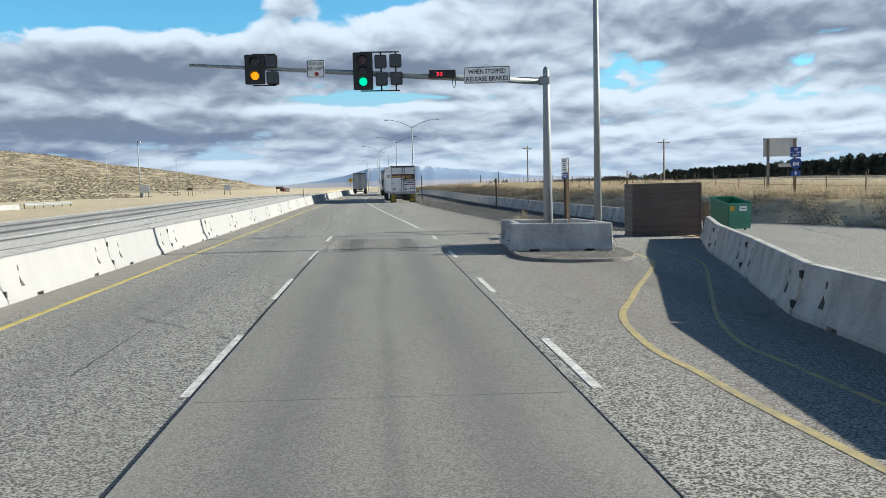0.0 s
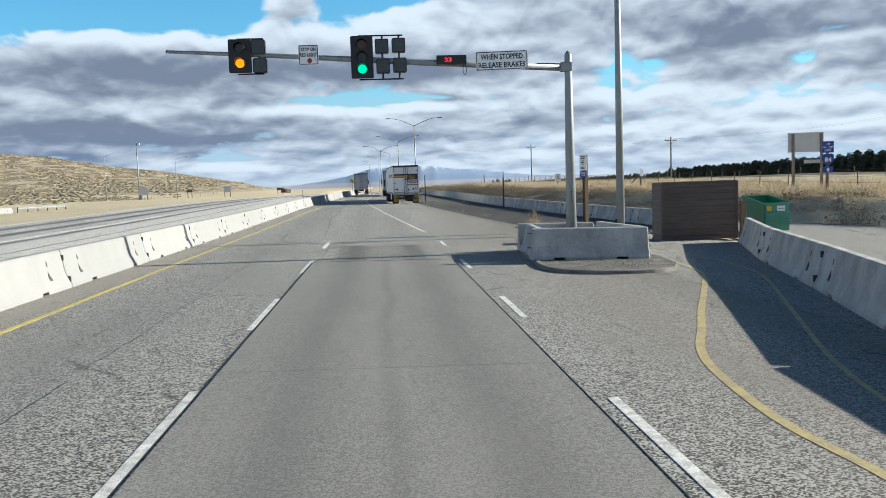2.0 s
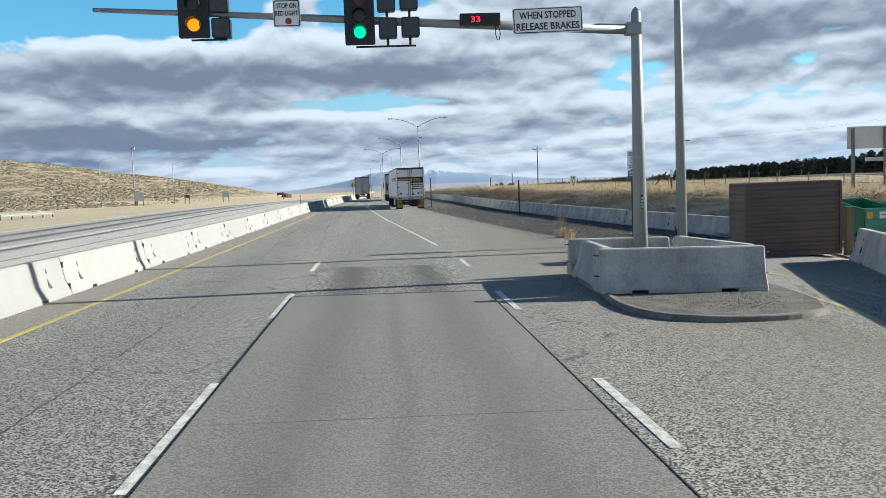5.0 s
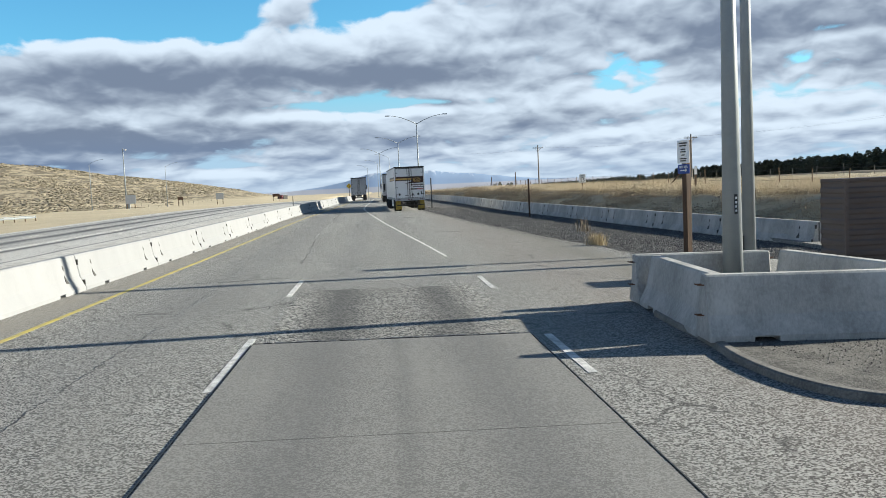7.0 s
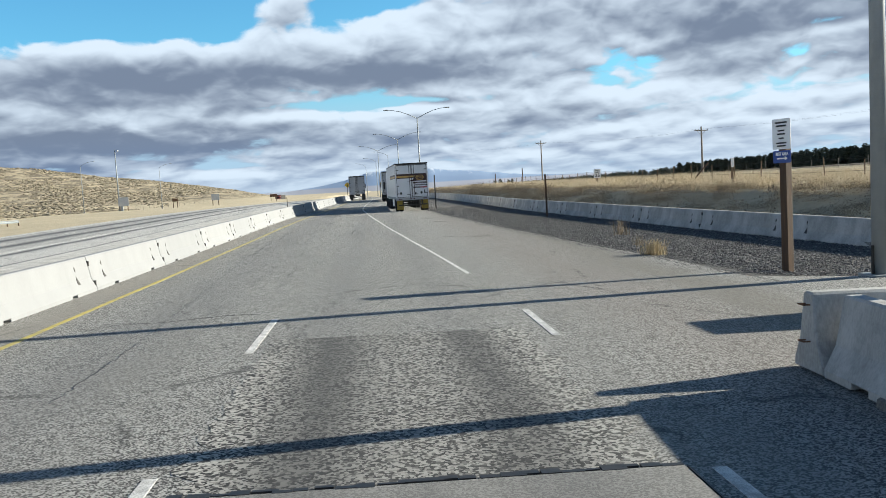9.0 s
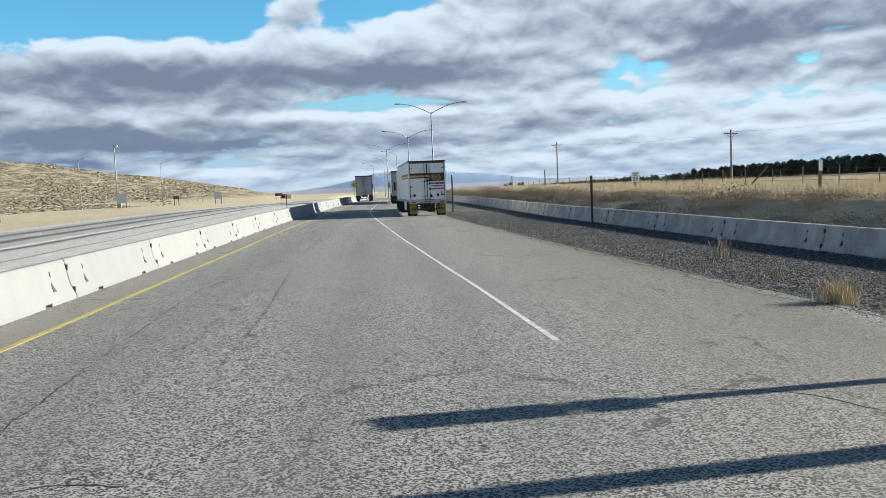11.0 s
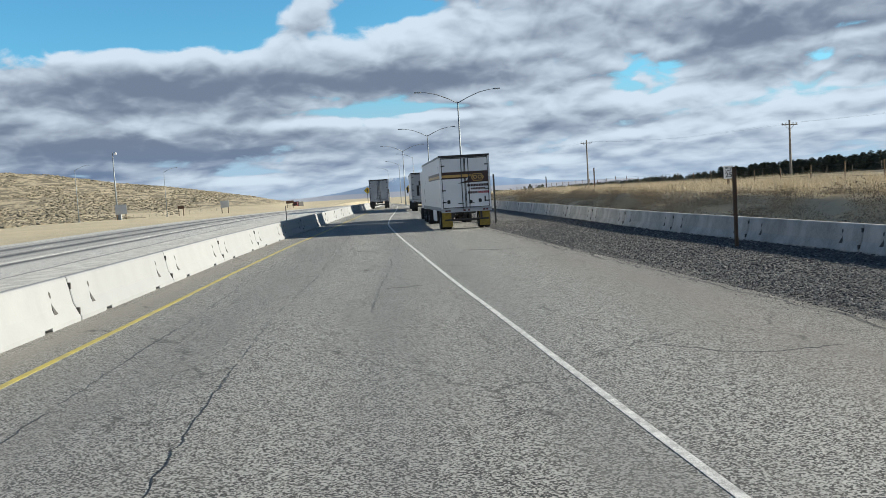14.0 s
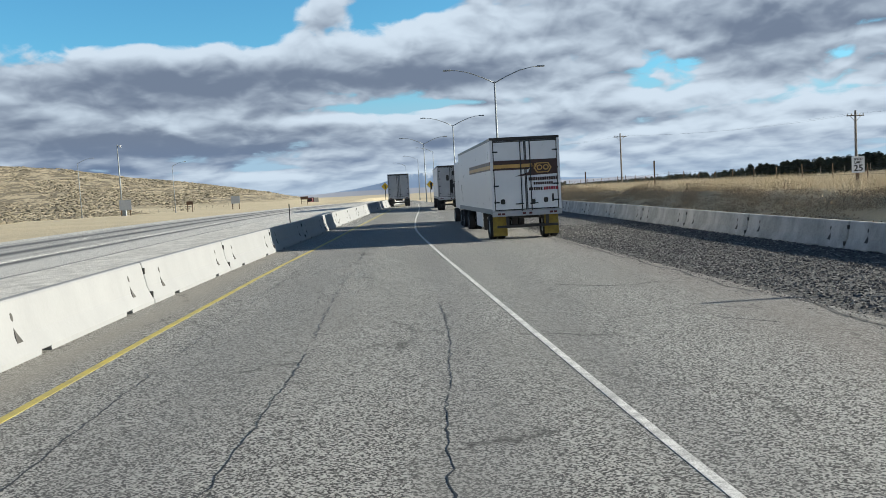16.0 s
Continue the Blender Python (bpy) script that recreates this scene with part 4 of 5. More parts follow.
steel_store()
g = thing("guard_post", "short square weathered wooden guard post", "post", at=pose(12.96, 31.0, rise(31.0, 12.96)))
part("shaft", boxed(-0.09, 0.09, -0.09, 0.09, -0.1, 1.32, bevel=0.012), WOOD, g)


def skip():
    ob = thing("dumpster", "green steel dumpster with open top and faded front", "dumpster", at=pose(15.0, 33.6, rise(33.6, 15.2)) @ Matrix.Diagonal((1.0, 1.0, 0.87, 1)))
    side = [(0.08, 0.12), (1.86, 0.12), (1.9, 1.6), (0.0, 1.28)]
    for x in (0.0, 0.96):
        b = prism(side, 0, 0.04)
        bmesh.ops.transform(b, matrix=Matrix(((0, 1, 0, x), (1, 0, 0, 0), (0, 0, 1, 0), (0, 0, 0, 1))), verts=b.verts)
        bmesh.ops.recalc_face_normals(b, faces=b.faces)
        part("side_wall", b, DUMP_GREEN, ob)
    part("front_wall", boxed(0.03, 0.97, 0.0, 0.05, 0.1, 1.27), DUMP_LIGHT, ob)
    part("rear_wall", boxed(0.03, 0.97, 1.85, 1.9, 0.1, 1.6), DUMP_GREEN, ob)
    part("floor_plate", boxed(0.03, 0.97, 0.05, 1.86, 0.1, 0.16), DUMP_GREEN, ob)
    for z in (0.45, 0.86):
        part("rib", boxed(0.0, 1.0, -0.06, 0.0, z, z + 0.07, bevel=0.015), DUMP_LIGHT, ob)
    part("front_rim", boxed(-0.04, 1.04, -0.05, 0.07, 1.25, 1.33, bevel=0.015), DUMP_LIGHT, ob)
    for x in (-0.03, 1.03):
        part("side_rim", tubed([(x, 0, 1.29), (x, 1.9, 1.61)], 0.04, 6), DUMP_GREEN, ob)
    part("rear_rim", boxed(-0.05, 1.05, 1.86, 1.96, 1.57, 1.64, bevel=0.015), DUMP_LIGHT, ob)
    part("notice", boxed(0.48, 0.8, -0.008, 0.0, 0.96, 1.2), SIGN_WHITE, ob)
    part("notice_bar", boxed(0.53, 0.75, -0.012, -0.008, 1.07, 1.1), SIGN_BLACK, ob)
    part("warning_label", boxed(0.08, 0.26, -0.008, 0.0, 0.97, 1.2), SIGN_YELLOW, ob)
    for y in (0.3, 1.6):
        for x in (0.15, 0.85):
            b = bmesh.new()
            bmesh.ops.create_cone(b, cap_ends=True, segments=14, radius1=0.07, radius2=0.07, depth=0.05, matrix=Matrix.Translation((x, y, 0.07)) @ Matrix.Rotation(radians(90), 4, "Y"))
            part("caster", b, RUBBER, ob)


skip()


# ---- trucks ----
def wheel(parent, x, y, twin=True):
    b = bmesh.new()
    turn = Matrix.Rotation(radians(90), 4, "Y")
    for o in ((-0.16, 0.16) if twin else (0.0,)):
        prof = [(0.30, 0.13), (0.46, 0.14), (0.5, 0.1), (0.5, -0.1), (0.46, -0.14), (0.30, -0.13)]
        rings = []
        for s in range(22):
            a = math.tau * s / 22
            rings.append([b.verts.new((x + o + t, y + r * math.cos(a), 0.5 + r * math.sin(a))) for r, t in prof])
        for s in range(22):
            for c in range(6):
                b.faces.new((rings[s][c], rings[s][(c + 1) % 6], rings[(s + 1) % 22][(c + 1) % 6], rings[(s + 1) % 22][c]))
    bmesh.ops.recalc_face_normals(b, faces=b.faces)
    tyre = part("wheel", b, RUBBER, parent)
    b = bmesh.new()
    for o in ((-0.16, 0.16) if twin else (0.0,)):
        bmesh.ops.create_cone(b, cap_ends=True, segments=18, radius1=0.31, radius2=0.31, depth=0.2, matrix=Matrix.Translation((x + o, y, 0.5)) @ turn)
    part("rim", b, GALV, tyre)


def trailer(name, label, m, length, door, wall, axles, flaps, top=4.02, group="", rig=None):
    """A box trailer: its rear end at the origin, along +y, on its wheels. rig: the colour of a tractor in front."""
    ob = thing(name, label, "truck", group, at=m)
    w = 1.3
    part("body", boxed(-w, w, 0.06, length, 1.12, top, bevel=0.03), wall, ob)
    part("roof_rail", boxed(-w - 0.012, -w + 0.02, 0.02, length, top - 0.13, top - 0.02), GALV, ob)
    part("lower_rail", boxed(-w - 0.012, -w + 0.02, 0.02, length, 1.06, 1.26), GALV, ob)
    frame_ob = part("rear_frame", boxed(-w, w, -0.02, 0.08, top - 0.14, top), CHASSIS, ob)
    part("rear_post", boxed(-w, -w + 0.09, -0.03, 0.08, 1.02, top - 0.1), door, ob)
    part("rear_post", boxed(w - 0.09, w, -0.03, 0.08, 1.02, top - 0.1), door, ob)
    part("rear_sill", boxed(-w, w, -0.05, 0.1, 0.96, 1.17, bevel=0.01), TRAILER_GREY, ob)
    for s in (-1, 1):
        x0, x1 = (-w + 0.1, -0.012) if s < 0 else (0.012, w - 0.1)
        leaf = part("door", boxed(x0, x1, -0.03, 0.05, 1.2, top - 0.16, bevel=0.012), door, ob)
        for g0, g1, h0, h1 in ((x0, x1, 1.2, 1.235), (x0, x1, top - 0.195, top - 0.16), (x0, x0 + 0.03, 1.235, top - 0.195), (x1 - 0.03, x1, 1.235, top - 0.195)):
            part("gasket", boxed(g0, g1, -0.036, -0.03, h0, h1), RUBBER, leaf)
        for off in (0.18,):
            x = -off if s < 0 else off
            part("lock_rod", tubed([(x, -0.055, 1.15), (x, -0.055, top - 0.18)], 0.02, 6), DARK_STEEL, leaf)
        for z in (1.5, 2.15, 2.8, 3.5):
            xh = x0 if s < 0 else x1 - 0.16
            part("hinge", boxed(xh - 0.02, xh + 0.18, -0.045, -0.03, z, z + 0.06), DARK_STEEL, leaf)
        part("handle", boxed((-0.42 if s < 0 else 0.12), (-0.12 if s < 0 else 0.42), -0.09, -0.07, 1.42, 1.46), DARK_STEEL, leaf)
        for x in (s * 1.05, s * 0.9, s * 0.12):
            part("tail_lamp", boxed(x - 0.06, x + 0.06, -0.065, -0.05, 1.02, 1.1), LENS_OFF, ob)
        part("bumper_strut", boxed(s * 0.75 - 0.05, s * 0.75 + 0.05, -0.02, 0.08, 0.52, 0.98), CHASSIS, ob)
    part("bumper_bar", boxed(-1.15, 1.15, -0.04, 0.06, 0.5, 0.6, bevel=0.01), CHASSIS, ob)
    part("floor_beam", boxed(-0.5, 0.5, 0.3, length - 0.2, 0.85, 1.12), CHASSIS, ob)
    for y in axles:
        part("axle", tubed([(-1.05, y, 0.5), (1.05, y, 0.5)], 0.07, 8), CHASSIS, ob)
        wheel(ob, -1.02, y)
        wheel(ob, 1.02, y)
    if flaps:
        for s in (-1, 1):
            part("mud_flap", boxed(s * 0.98 - 0.27, s * 0.98 + 0.27, axles[0] - 0.72, axles[0] - 0.69, 0.16, 0.98), flaps, ob, "yellow rubber mud flap" if flaps is MUD_YELLOW else "")
    if rig:
        cab = part("cab", boxed(-1.2, 1.2, length + 0.9, length + 4.0, 1.0, 3.75, bevel=0.15), rig, ob, "painted tractor cab")
        part("windscreen", boxed(-1.05, 1.05, length + 3.99, length + 4.02, 2.2, 3.1), GLASS_DARK, cab)
        for s in (-1, 1):
            part("mirror", boxed(s * 1.42 - 0.09, s * 1.42 + 0.09, length + 3.5, length + 3.65, 1.95, 2.75, bevel=0.03), BLACK, cab)
            part("mirror_arm", tubed([(s * 1.2, length + 3.6, 2.6), (s * 1.42, length + 3.58, 2.6)], 0.025, 6), BLACK, cab)
        part("bonnet", boxed(-1.0, 1.0, length + 3.95, length + 5.8, 0.9, 2.15, bevel=0.15), rig, ob)
        part("tractor_frame", boxed(-0.45, 0.45, length - 2.6, length + 5.8, 0.6, 0.9), CHASSIS, ob)
        for y in (length - 1.6, length - 0.3):
            wheel(ob, -1.02, y)
            wheel(ob, 1.02, y)
        wheel(ob, -1.05, length + 4.9, False)
        wheel(ob, 1.05, length + 4.9, False)
    return ob


P = trailer("parked_truck", "white box trailer with brown and gold stripes, parked", pose(2.9, 84.0, rise(84.0, 2.9), 0, 0, 2.2) @ Matrix.Diagonal((0.975, 0.95, 0.908, 1)), 13.0, TRAILER_WHITE, TRAILER_WHITE, (1.15, 9.0), MUD_YELLOW, top=4.1, rig=TRAILER_WHITE)


def decal(name, outline, mat, parent, y=-0.04, thick=0.008, label=""):
    return part(name, prism(outline, y - thick, y), mat, parent, label)


# The stripes run on round the corner along the side.
decal("stripe", [(-1.2, 3.18), (1.2, 3.18), (1.2, 3.02), (-1.2, 3.02)], DECAL_BROWN, P)
decal("stripe", [(-1.2, 3.02), (0.45, 3.02), (0.3, 2.88), (-1.2, 2.88)], DECAL_GOLD, P)
decal("stripe", [(-1.2, 2.88), (0.2, 2.88), (0.1, 2.80), (-1.2, 2.80)], DECAL_BROWN, P)
decal("stripe", [(0.25, 3.02), (1.2, 3.02), (1.2, 2.58), (-0.05, 2.55), (-0.4, 2.53), (0.1, 2.68)], DECAL_BROWN, P)
decal("badge", [(0.3, 2.84), (0.42, 3.04), (0.86, 3.04), (0.98, 2.84), (0.86, 2.64), (0.42, 2.64)], DECAL_GOLD, P, -0.05)
decal("badge_inner", [(0.36, 2.84), (0.45, 3.0), (0.83, 3.0), (0.92, 2.84), (0.83, 2.68), (0.45, 2.68)], DECAL_BROWN, P, -0.06)
for x in (0.52, 0.76):
    b = bmesh.new()
    bmesh.ops.create_cone(b, cap_ends=True, segments=14, radius1=0.11, radius2=0.11, depth=0.008, matrix=Matrix.Translation((x, -0.073, 2.85)) @ Matrix.Rotation(radians(90), 4, "X"))
    part("badge_ring", b, DECAL_GOLD, P)
    b = bmesh.new()
    bmesh.ops.create_cone(b, cap_ends=True, segments=14, radius1=0.065, radius2=0.065, depth=0.01, matrix=Matrix.Translation((x, -0.079, 2.85)) @ Matrix.Rotation(radians(90), 4, "X"))
    part("badge_dot", b, DECAL_BROWN, P)
def bar_row(name, x0, x1, z, h, count, mat):
    """A row of short bars for writing that cannot be read."""
    step = (x1 - x0) / count
    for n in range(count):
        decal(name, [(x0 + n * step, z + h), (x0 + (n + 0.8) * step, z + h), (x0 + (n + 0.8) * step, z), (x0 + n * step, z)], mat, P)


bar_row("name_bar", 0.1, 1.2, 2.34, 0.13, 13, DECAL_BROWN)
bar_row("number_bar", 0.28, 1.02, 2.17, 0.10, 9, DECAL_BROWN)
bar_row("slogan_bar", 0.1, 0.62, 1.95, 0.12, 6, DECAL_BROWN)
bar_row("slogan_bar", 0.65, 1.2, 1.95, 0.12, 6, SIGN_RED)
for x, z in ((-0.9, 1.55), (0.24, 1.5), (0.72, 1.55)):
    decal("sticker", rounded(x - 0.08, x + 0.08, z - 0.1, z + 0.1, 0.05), CHASSIS, P)
decal("panel_strip", [(0.95, 1.48), (1.02, 1.48), (1.02, 1.78), (0.95, 1.78)], CHASSIS, P)
for z0, z1, mat in ((3.02, 3.16, DECAL_BROWN), (2.88, 3.02, DECAL_GOLD), (2.82, 2.88, DECAL_BROWN)):
    part("side_stripe", boxed(-1.312, -1.3, 0.1, 7.5, z0, z1), mat, P)
part("side_skirt", boxed(-1.29, -1.26, 3.4, 5.6, 0.42, 1.1), TRAILER_WHITE, P)
part("landing_leg", boxed(-0.75, -0.6, 7.4, 7.55, 0.0, 1.1), CHASSIS, P)

Q = trailer("parked_truck", "grey-white box trailer with dark printed doors, parked", pose(2.1, 124.0, rise(124, 2.1), 0, 0, 0.2) @ Matrix.Diagonal((0.945, 0.945, 0.945, 1)), 14.0, TRAILER_GREY, TRAILER_WHITE, (1.2, 2.4), None, top=4.0, rig=TRAILER_GREY)
for x, z, w, h in ((0.2, 3.3, 0.35, 0.4), (0.45, 2.75, 0.3, 0.45), (0.05, 2.2, 0.45, 0.35), (0.5, 1.75, 0.4, 0.25), (-0.4, 2.9, 0.25, 0.5)):
    decal("print_patch", rounded(x - w / 2, x + w / 2, z - h / 2, z + h / 2, 0.09), CHASSIS, Q)
trailer("moving_truck", "grey box truck with two plain rear doors", pose(-2.9, 150.0, rise(150, -2.9), 0, 0, 1.0) @ Matrix.Diagonal((0.945, 0.945, 0.945, 1)), 13.5, TRAILER_GREY, TRAILER_WHITE, (1.3, 2.5), BLACK, top=3.98, rig=DARK_STEEL)
red = trailer("red_truck", "dark semi truck with a red cab on the highway", pose(-52.0, 486.0, rise(486, -52), 0, 0, 180 - 3), 14.0, DARK_STEEL, CHASSIS, (1.2, 2.4), None, rig=CAB_RED)


# ---- lamps and poles ----
def twin_lamp(m, label, arms=(-1, 1), up=0.0):
    ob = thing("street_lamp", label, "street lamp", "street lamps along the ramp", at=m)
    part("pole", tubed([(0, 0, 0), (0, 0, 10.75 + up)], [0.11, 0.06], 10), GALV, ob, smooth=True)
    part("base", boxed(-0.22, 0.22, -0.22, 0.22, 0, 0.35, bevel=0.03), OLD_CONCRETE, ob)
    for s in arms:
        pts = [(0, 0, 10.65 + up), (s * 0.9, 0, 11.1 + up), (s * 1.9, 0, 11.5 + up), (s * 2.8, 0, 11.7 + up), (s * 3.3, 0, 11.74 + up)]
        a = part("arm", tubed(pts, [0.045, 0.04, 0.035, 0.03, 0.028], 8), GALV, ob, smooth=True)
        part("lamp_head", boxed(s * 3.55 - 0.3, s * 3.55 + 0.3, -0.12, 0.12, 11.69 + up, 11.8 + up, bevel=0.04), GALV, a)
    return ob


lamp = twin_lamp(pose(5.36, 116.9, rise(116.9, 5.36)), "galvanised street lamp with two curved arms", up=-1.0)
for x, y, turn in ((3.95, 154.0, 2), (0.85, 188.0, 4)):
    copy_thing(lamp, pose(x, y, rise(y, x) - 0.3, 0, 0, turn))
single = twin_lamp(pose(3.6, 240, rise(240)), "galvanised street lamp with one curved arm", (-1,))
copy_thing(single, pose(0.4, 275, rise(275)))
tall = twin_lamp(pose(-78.4, 249, land(-78.4, 249), 0, 0, 180), "tall galvanised street lamp beside the far roadway", (-1,), 2.0)
copy_thing(tall, pose(-66.5, 283, land(-66.5, 283), 0, 0, 180))
copy_thing(tall, pose(-92.0, 196, land(-92.0, 196), 0, 0, 180))
copy_thing(single, pose(-3.2, 315, rise(315)))

cc = thing("camera_mast", "tall grey mast with a small traffic camera", "mast", at=pose(-69.4, 250, land(-69.4, 250)))
part("pole", tubed([(0, 0, 0), (0, 0, 16.6)], [0.22, 0.12], 10), GALV, cc, smooth=True)
part("arm", tubed([(0, 0, 16.4), (0.7, 0, 16.5)], 0.05, 6), GALV, cc)
part("camera_dome", boxed(0.55, 0.9, -0.17, 0.17, 15.9, 16.45, bevel=0.08), SIGN_WHITE, cc)
part("cabinet", boxed(0.3, 0.9, -0.3, 0.3, 0, 1.4, bevel=0.03), GALV, cc)


def utility_pole(m, height):
    ob = thing("utility_pole", "grey wooden utility pole with a crossarm", "utility pole", "utility poles", at=m)
    part("pole", tubed([(0, 0, -0.5), (0, 0, height)], [0.2, 0.13], 8), GREY_WOOD, ob)
    part("crossarm", boxed(-1.3, 1.3, -0.06, 0.06, height - 0.75, height - 0.6), GREY_WOOD, ob)
    for s in (-1, 1):
        part("brace", tubed([(s * 0.8, 0, height - 0.72), (0, 0, height - 1.5)], 0.03, 5), GREY_WOOD, ob)
    for x in (-1.2, -0.6, 0.6, 1.2):
        part("insulator", tubed([(x, 0, height - 0.6), (x, 0, height - 0.4)], [0.05, 0.07], 8), SIGN_BACK, ob)
    return ob


UP = [(28.5, 285.0, 13.4), (39.6, 215.0, 11.2), (57.4, 161.8, 9.6), (70.0, 91.0, 9.7)]
for x, y, top in UP[1:3]:
    utility_pole(pose(x, y, land(x, y), 0, 0, 10), top - land(x, y))
wires = tagged(new("power_lines"), "thin dark overhead power lines between poles", "cable")
for o in (-1.2, 0.6, 1.2):
    for (x0, y0, z0), (x1, y1, z1) in zip(UP, UP[1:]):
        pts = []
        for s in range(13):
            t = s / 12
            pts.append((x0 + (x1 - x0) * t + o, y0 + (y1 - y0) * t, z0 + (z1 - z0) * t - 0.4 - 3.2 * t * (1 - t)))
        part("wire", tubed(pts, 0.0035, 4), BLACK, wires)


# ---- signs and posts ----
def post_sign(name, label, x, y, z, post_top, post_mat, w=0.1, category="sign"):
    ob = thing(name, label, category, at=pose(x, y, z))
    part("post", boxed(-w / 2, w / 2, -w / 2, w / 2, -0.3, post_top, bevel=0.008), post_mat, ob)
    return ob


def panel_on(ob, x0, x1, z0, z1, mat, y, name="panel", r=0.03):
    return part(name, prism(rounded(x0, x1, z0, z1, r), y - 0.012, y), mat, ob)


s = post_sign("notice_sign", "white notice and blue rest area sign on brown post", 8.86, 36.9, 0, 3.2, DARK_WOOD, 0.17)
s.matrix_world = pose(8.86, 36.9, rise(36.9, 8.86), 0, 0, -68)
panel_on(s, -0.235, 0.235, 2.56, 3.2, SIGN_WHITE, -0.09)
for z, hh, ww in ((3.12, 0.035, 0.3), (3.05, 0.035, 0.26), (2.95, 0.03, 0.17), (2.88, 0.03, 0.2), (2.79, 0.03, 0.12), (2.69, 0.03, 0.26), (2.63, 0.03, 0.22)):
    panel_on(s, -ww / 2, ww / 2, z - hh / 2, z + hh / 2, SIGN_BLACK, -0.103, "text_bar", 0.01)
panel_on(s, -0.23, 0.23, 2.27, 2.53, SIGN_BLUE, -0.09, "arrow_panel")
lettering("lettering", "REST AREA", 0.07, 0.32, SIGN_WHITE, s, pose(0.01, -0.106, 2.46))
decal("arrow", [(-0.12, 2.35), (0.08, 2.35), (0.08, 2.32), (0.15, 2.365), (0.08, 2.41), (0.08, 2.38), (-0.12, 2.38)], SIGN_WHITE, s, -0.103)

z0 = land(19.78, 92.5)
s = post_sign("speed_sign", "white speed limit 25 sign on wooden post", 19.78, 92.5, z0, 2.66 - z0, WOOD, 0.12)
t = 2.66 - z0
panel_on(s, -0.31, 0.31, t - 0.78, t, SIGN_WHITE, -0.065)
lettering("lettering", "SPEED", 0.11, 0.42, SIGN_BLACK, s, pose(0, -0.081, t - 0.14))
lettering("lettering", "LIMIT", 0.11, 0.36, SIGN_BLACK, s, pose(0, -0.081, t - 0.29))
lettering("lettering", "25", 0.30, 0.44, SIGN_BLACK, s, pose(0, -0.081, t - 0.55))

s = post_sign("route_sign", "blue interstate 84 east route markers on post", 23.4, 44.2, land(23.4, 44.2), 3.48 - land(23.4, 44.2), WOOD, 0.11)
g0 = 3.55 - land(23.4, 44.2)
for a, b, text, hh, ww in ((0.0, -0.28, "TO", 0.13, 0.22), (-0.31, -0.58, "EAST", 0.13, 0.36)):
    panel_on(s, -0.31, 0.31, g0 + b, g0 + a, SIGN_BLUE, -0.07)
    lettering("lettering", text, hh, ww, SIGN_WHITE, s, pose(0, -0.087, g0 + (a + b) / 2))
shield = [(-0.3, -0.68), (-0.16, -0.62), (0.0, -0.66), (0.16, -0.62), (0.3, -0.68), (0.33, -0.92), (0.2, -1.14), (0.0, -1.25), (-0.2, -1.14), (-0.33, -0.92)]
part("shield", prism([(x, g0 + z) for x, z in shield], -0.082, -0.07), SIGN_BLUE, s)
lettering("lettering", "84", 0.24, 0.36, SIGN_WHITE, s, pose(0, -0.087, g0 - 0.94))
panel_on(s, -0.28, 0.28, g0 - 1.6, g0 - 1.3, SIGN_BLUE, -0.07)
decal("arrow", [(-0.03, g0 - 1.56), (0.03, g0 - 1.56), (0.03, g0 - 1.45), (0.1, g0 - 1.45), (0.0, g0 - 1.34), (-0.1, g0 - 1.45), (-0.03, g0 - 1.45)], SIGN_WHITE, s, -0.083)

zb = land(27.3, 53.3)
s = thing("large_sign", "large blank sign back on two wooden posts", "sign", at=pose(27.2, 53.3, zb))
for x in (-1.0, 0.85):
    part("post", boxed(x - 0.07, x + 0.07, -0.2, -0.061, -0.3, 4.4 - zb, bevel=0.01), GREY_WOOD, s)
part("panel", boxed(-1.3, 1.02, -0.06, -0.02, 3.25 - zb, 4.47 - zb, bevel=0.01), SIGN_BACK, s)
part("lower_panel", boxed(-0.1, 1.0, 0.22, 0.25, 2.55 - zb, 2.77 - zb, bevel=0.01), SIGN_BACK, s)
for z in (3.45, 4.25):
    part("rail", boxed(-1.28, 1.0, -0.02, 0.0, z - zb, z + 0.06 - zb), GALV, s)

for x, y, h, mat, w, cap in ((10.13, 68.3, 2.6, DARK_WOOD, 0.1, None), (5.15, 91.0, 3.0, DARK_STEEL, 0.1, None), (20.65, 66.3, 1.65, WOOD, 0.11, SIGN_WHITE), (19.1, 151.0, 2.0, DARK_WOOD, 0.12, None), (-9.3, 108.0, 1.35, DARK_STEEL, 0.06, None), (17.6, 118.0, 2.2, WOOD, 0.1, None)):
    zz = land(x, y)
    p = post_sign("marker_post", "slim brown wooden marker post" if cap is None else "wooden marker post with a small white plate", x, y, zz, h, mat, w, "post")
    if cap:
        panel_on(p, -0.09, 0.09, h - 0.5, h + 0.02, cap, -0.06)

for x, y in ((-5.8, 190.0), (1.5, 185.0)):
    s = post_sign("warning_sign", "yellow diamond winding road warning sign on post", x, y, rise(y, x), 3.3, DARK_STEEL, 0.09)
    part("panel", prism([(0, 2.2), (0.62, 2.82), (0, 3.44), (-0.62, 2.82)], -0.07, -0.05), SIGN_YELLOW, s)
    part("arrow", prism([(-0.06, 2.48), (0.06, 2.48), (0.15, 2.75), (0.02, 2.9), (0.05, 3.0), (0.12, 2.99), (0.02, 3.18), (-0.13, 3.04), (-0.06, 3.02), (-0.09, 2.86), (0.02, 2.73)], -0.078, -0.071), SIGN_BLACK, s)

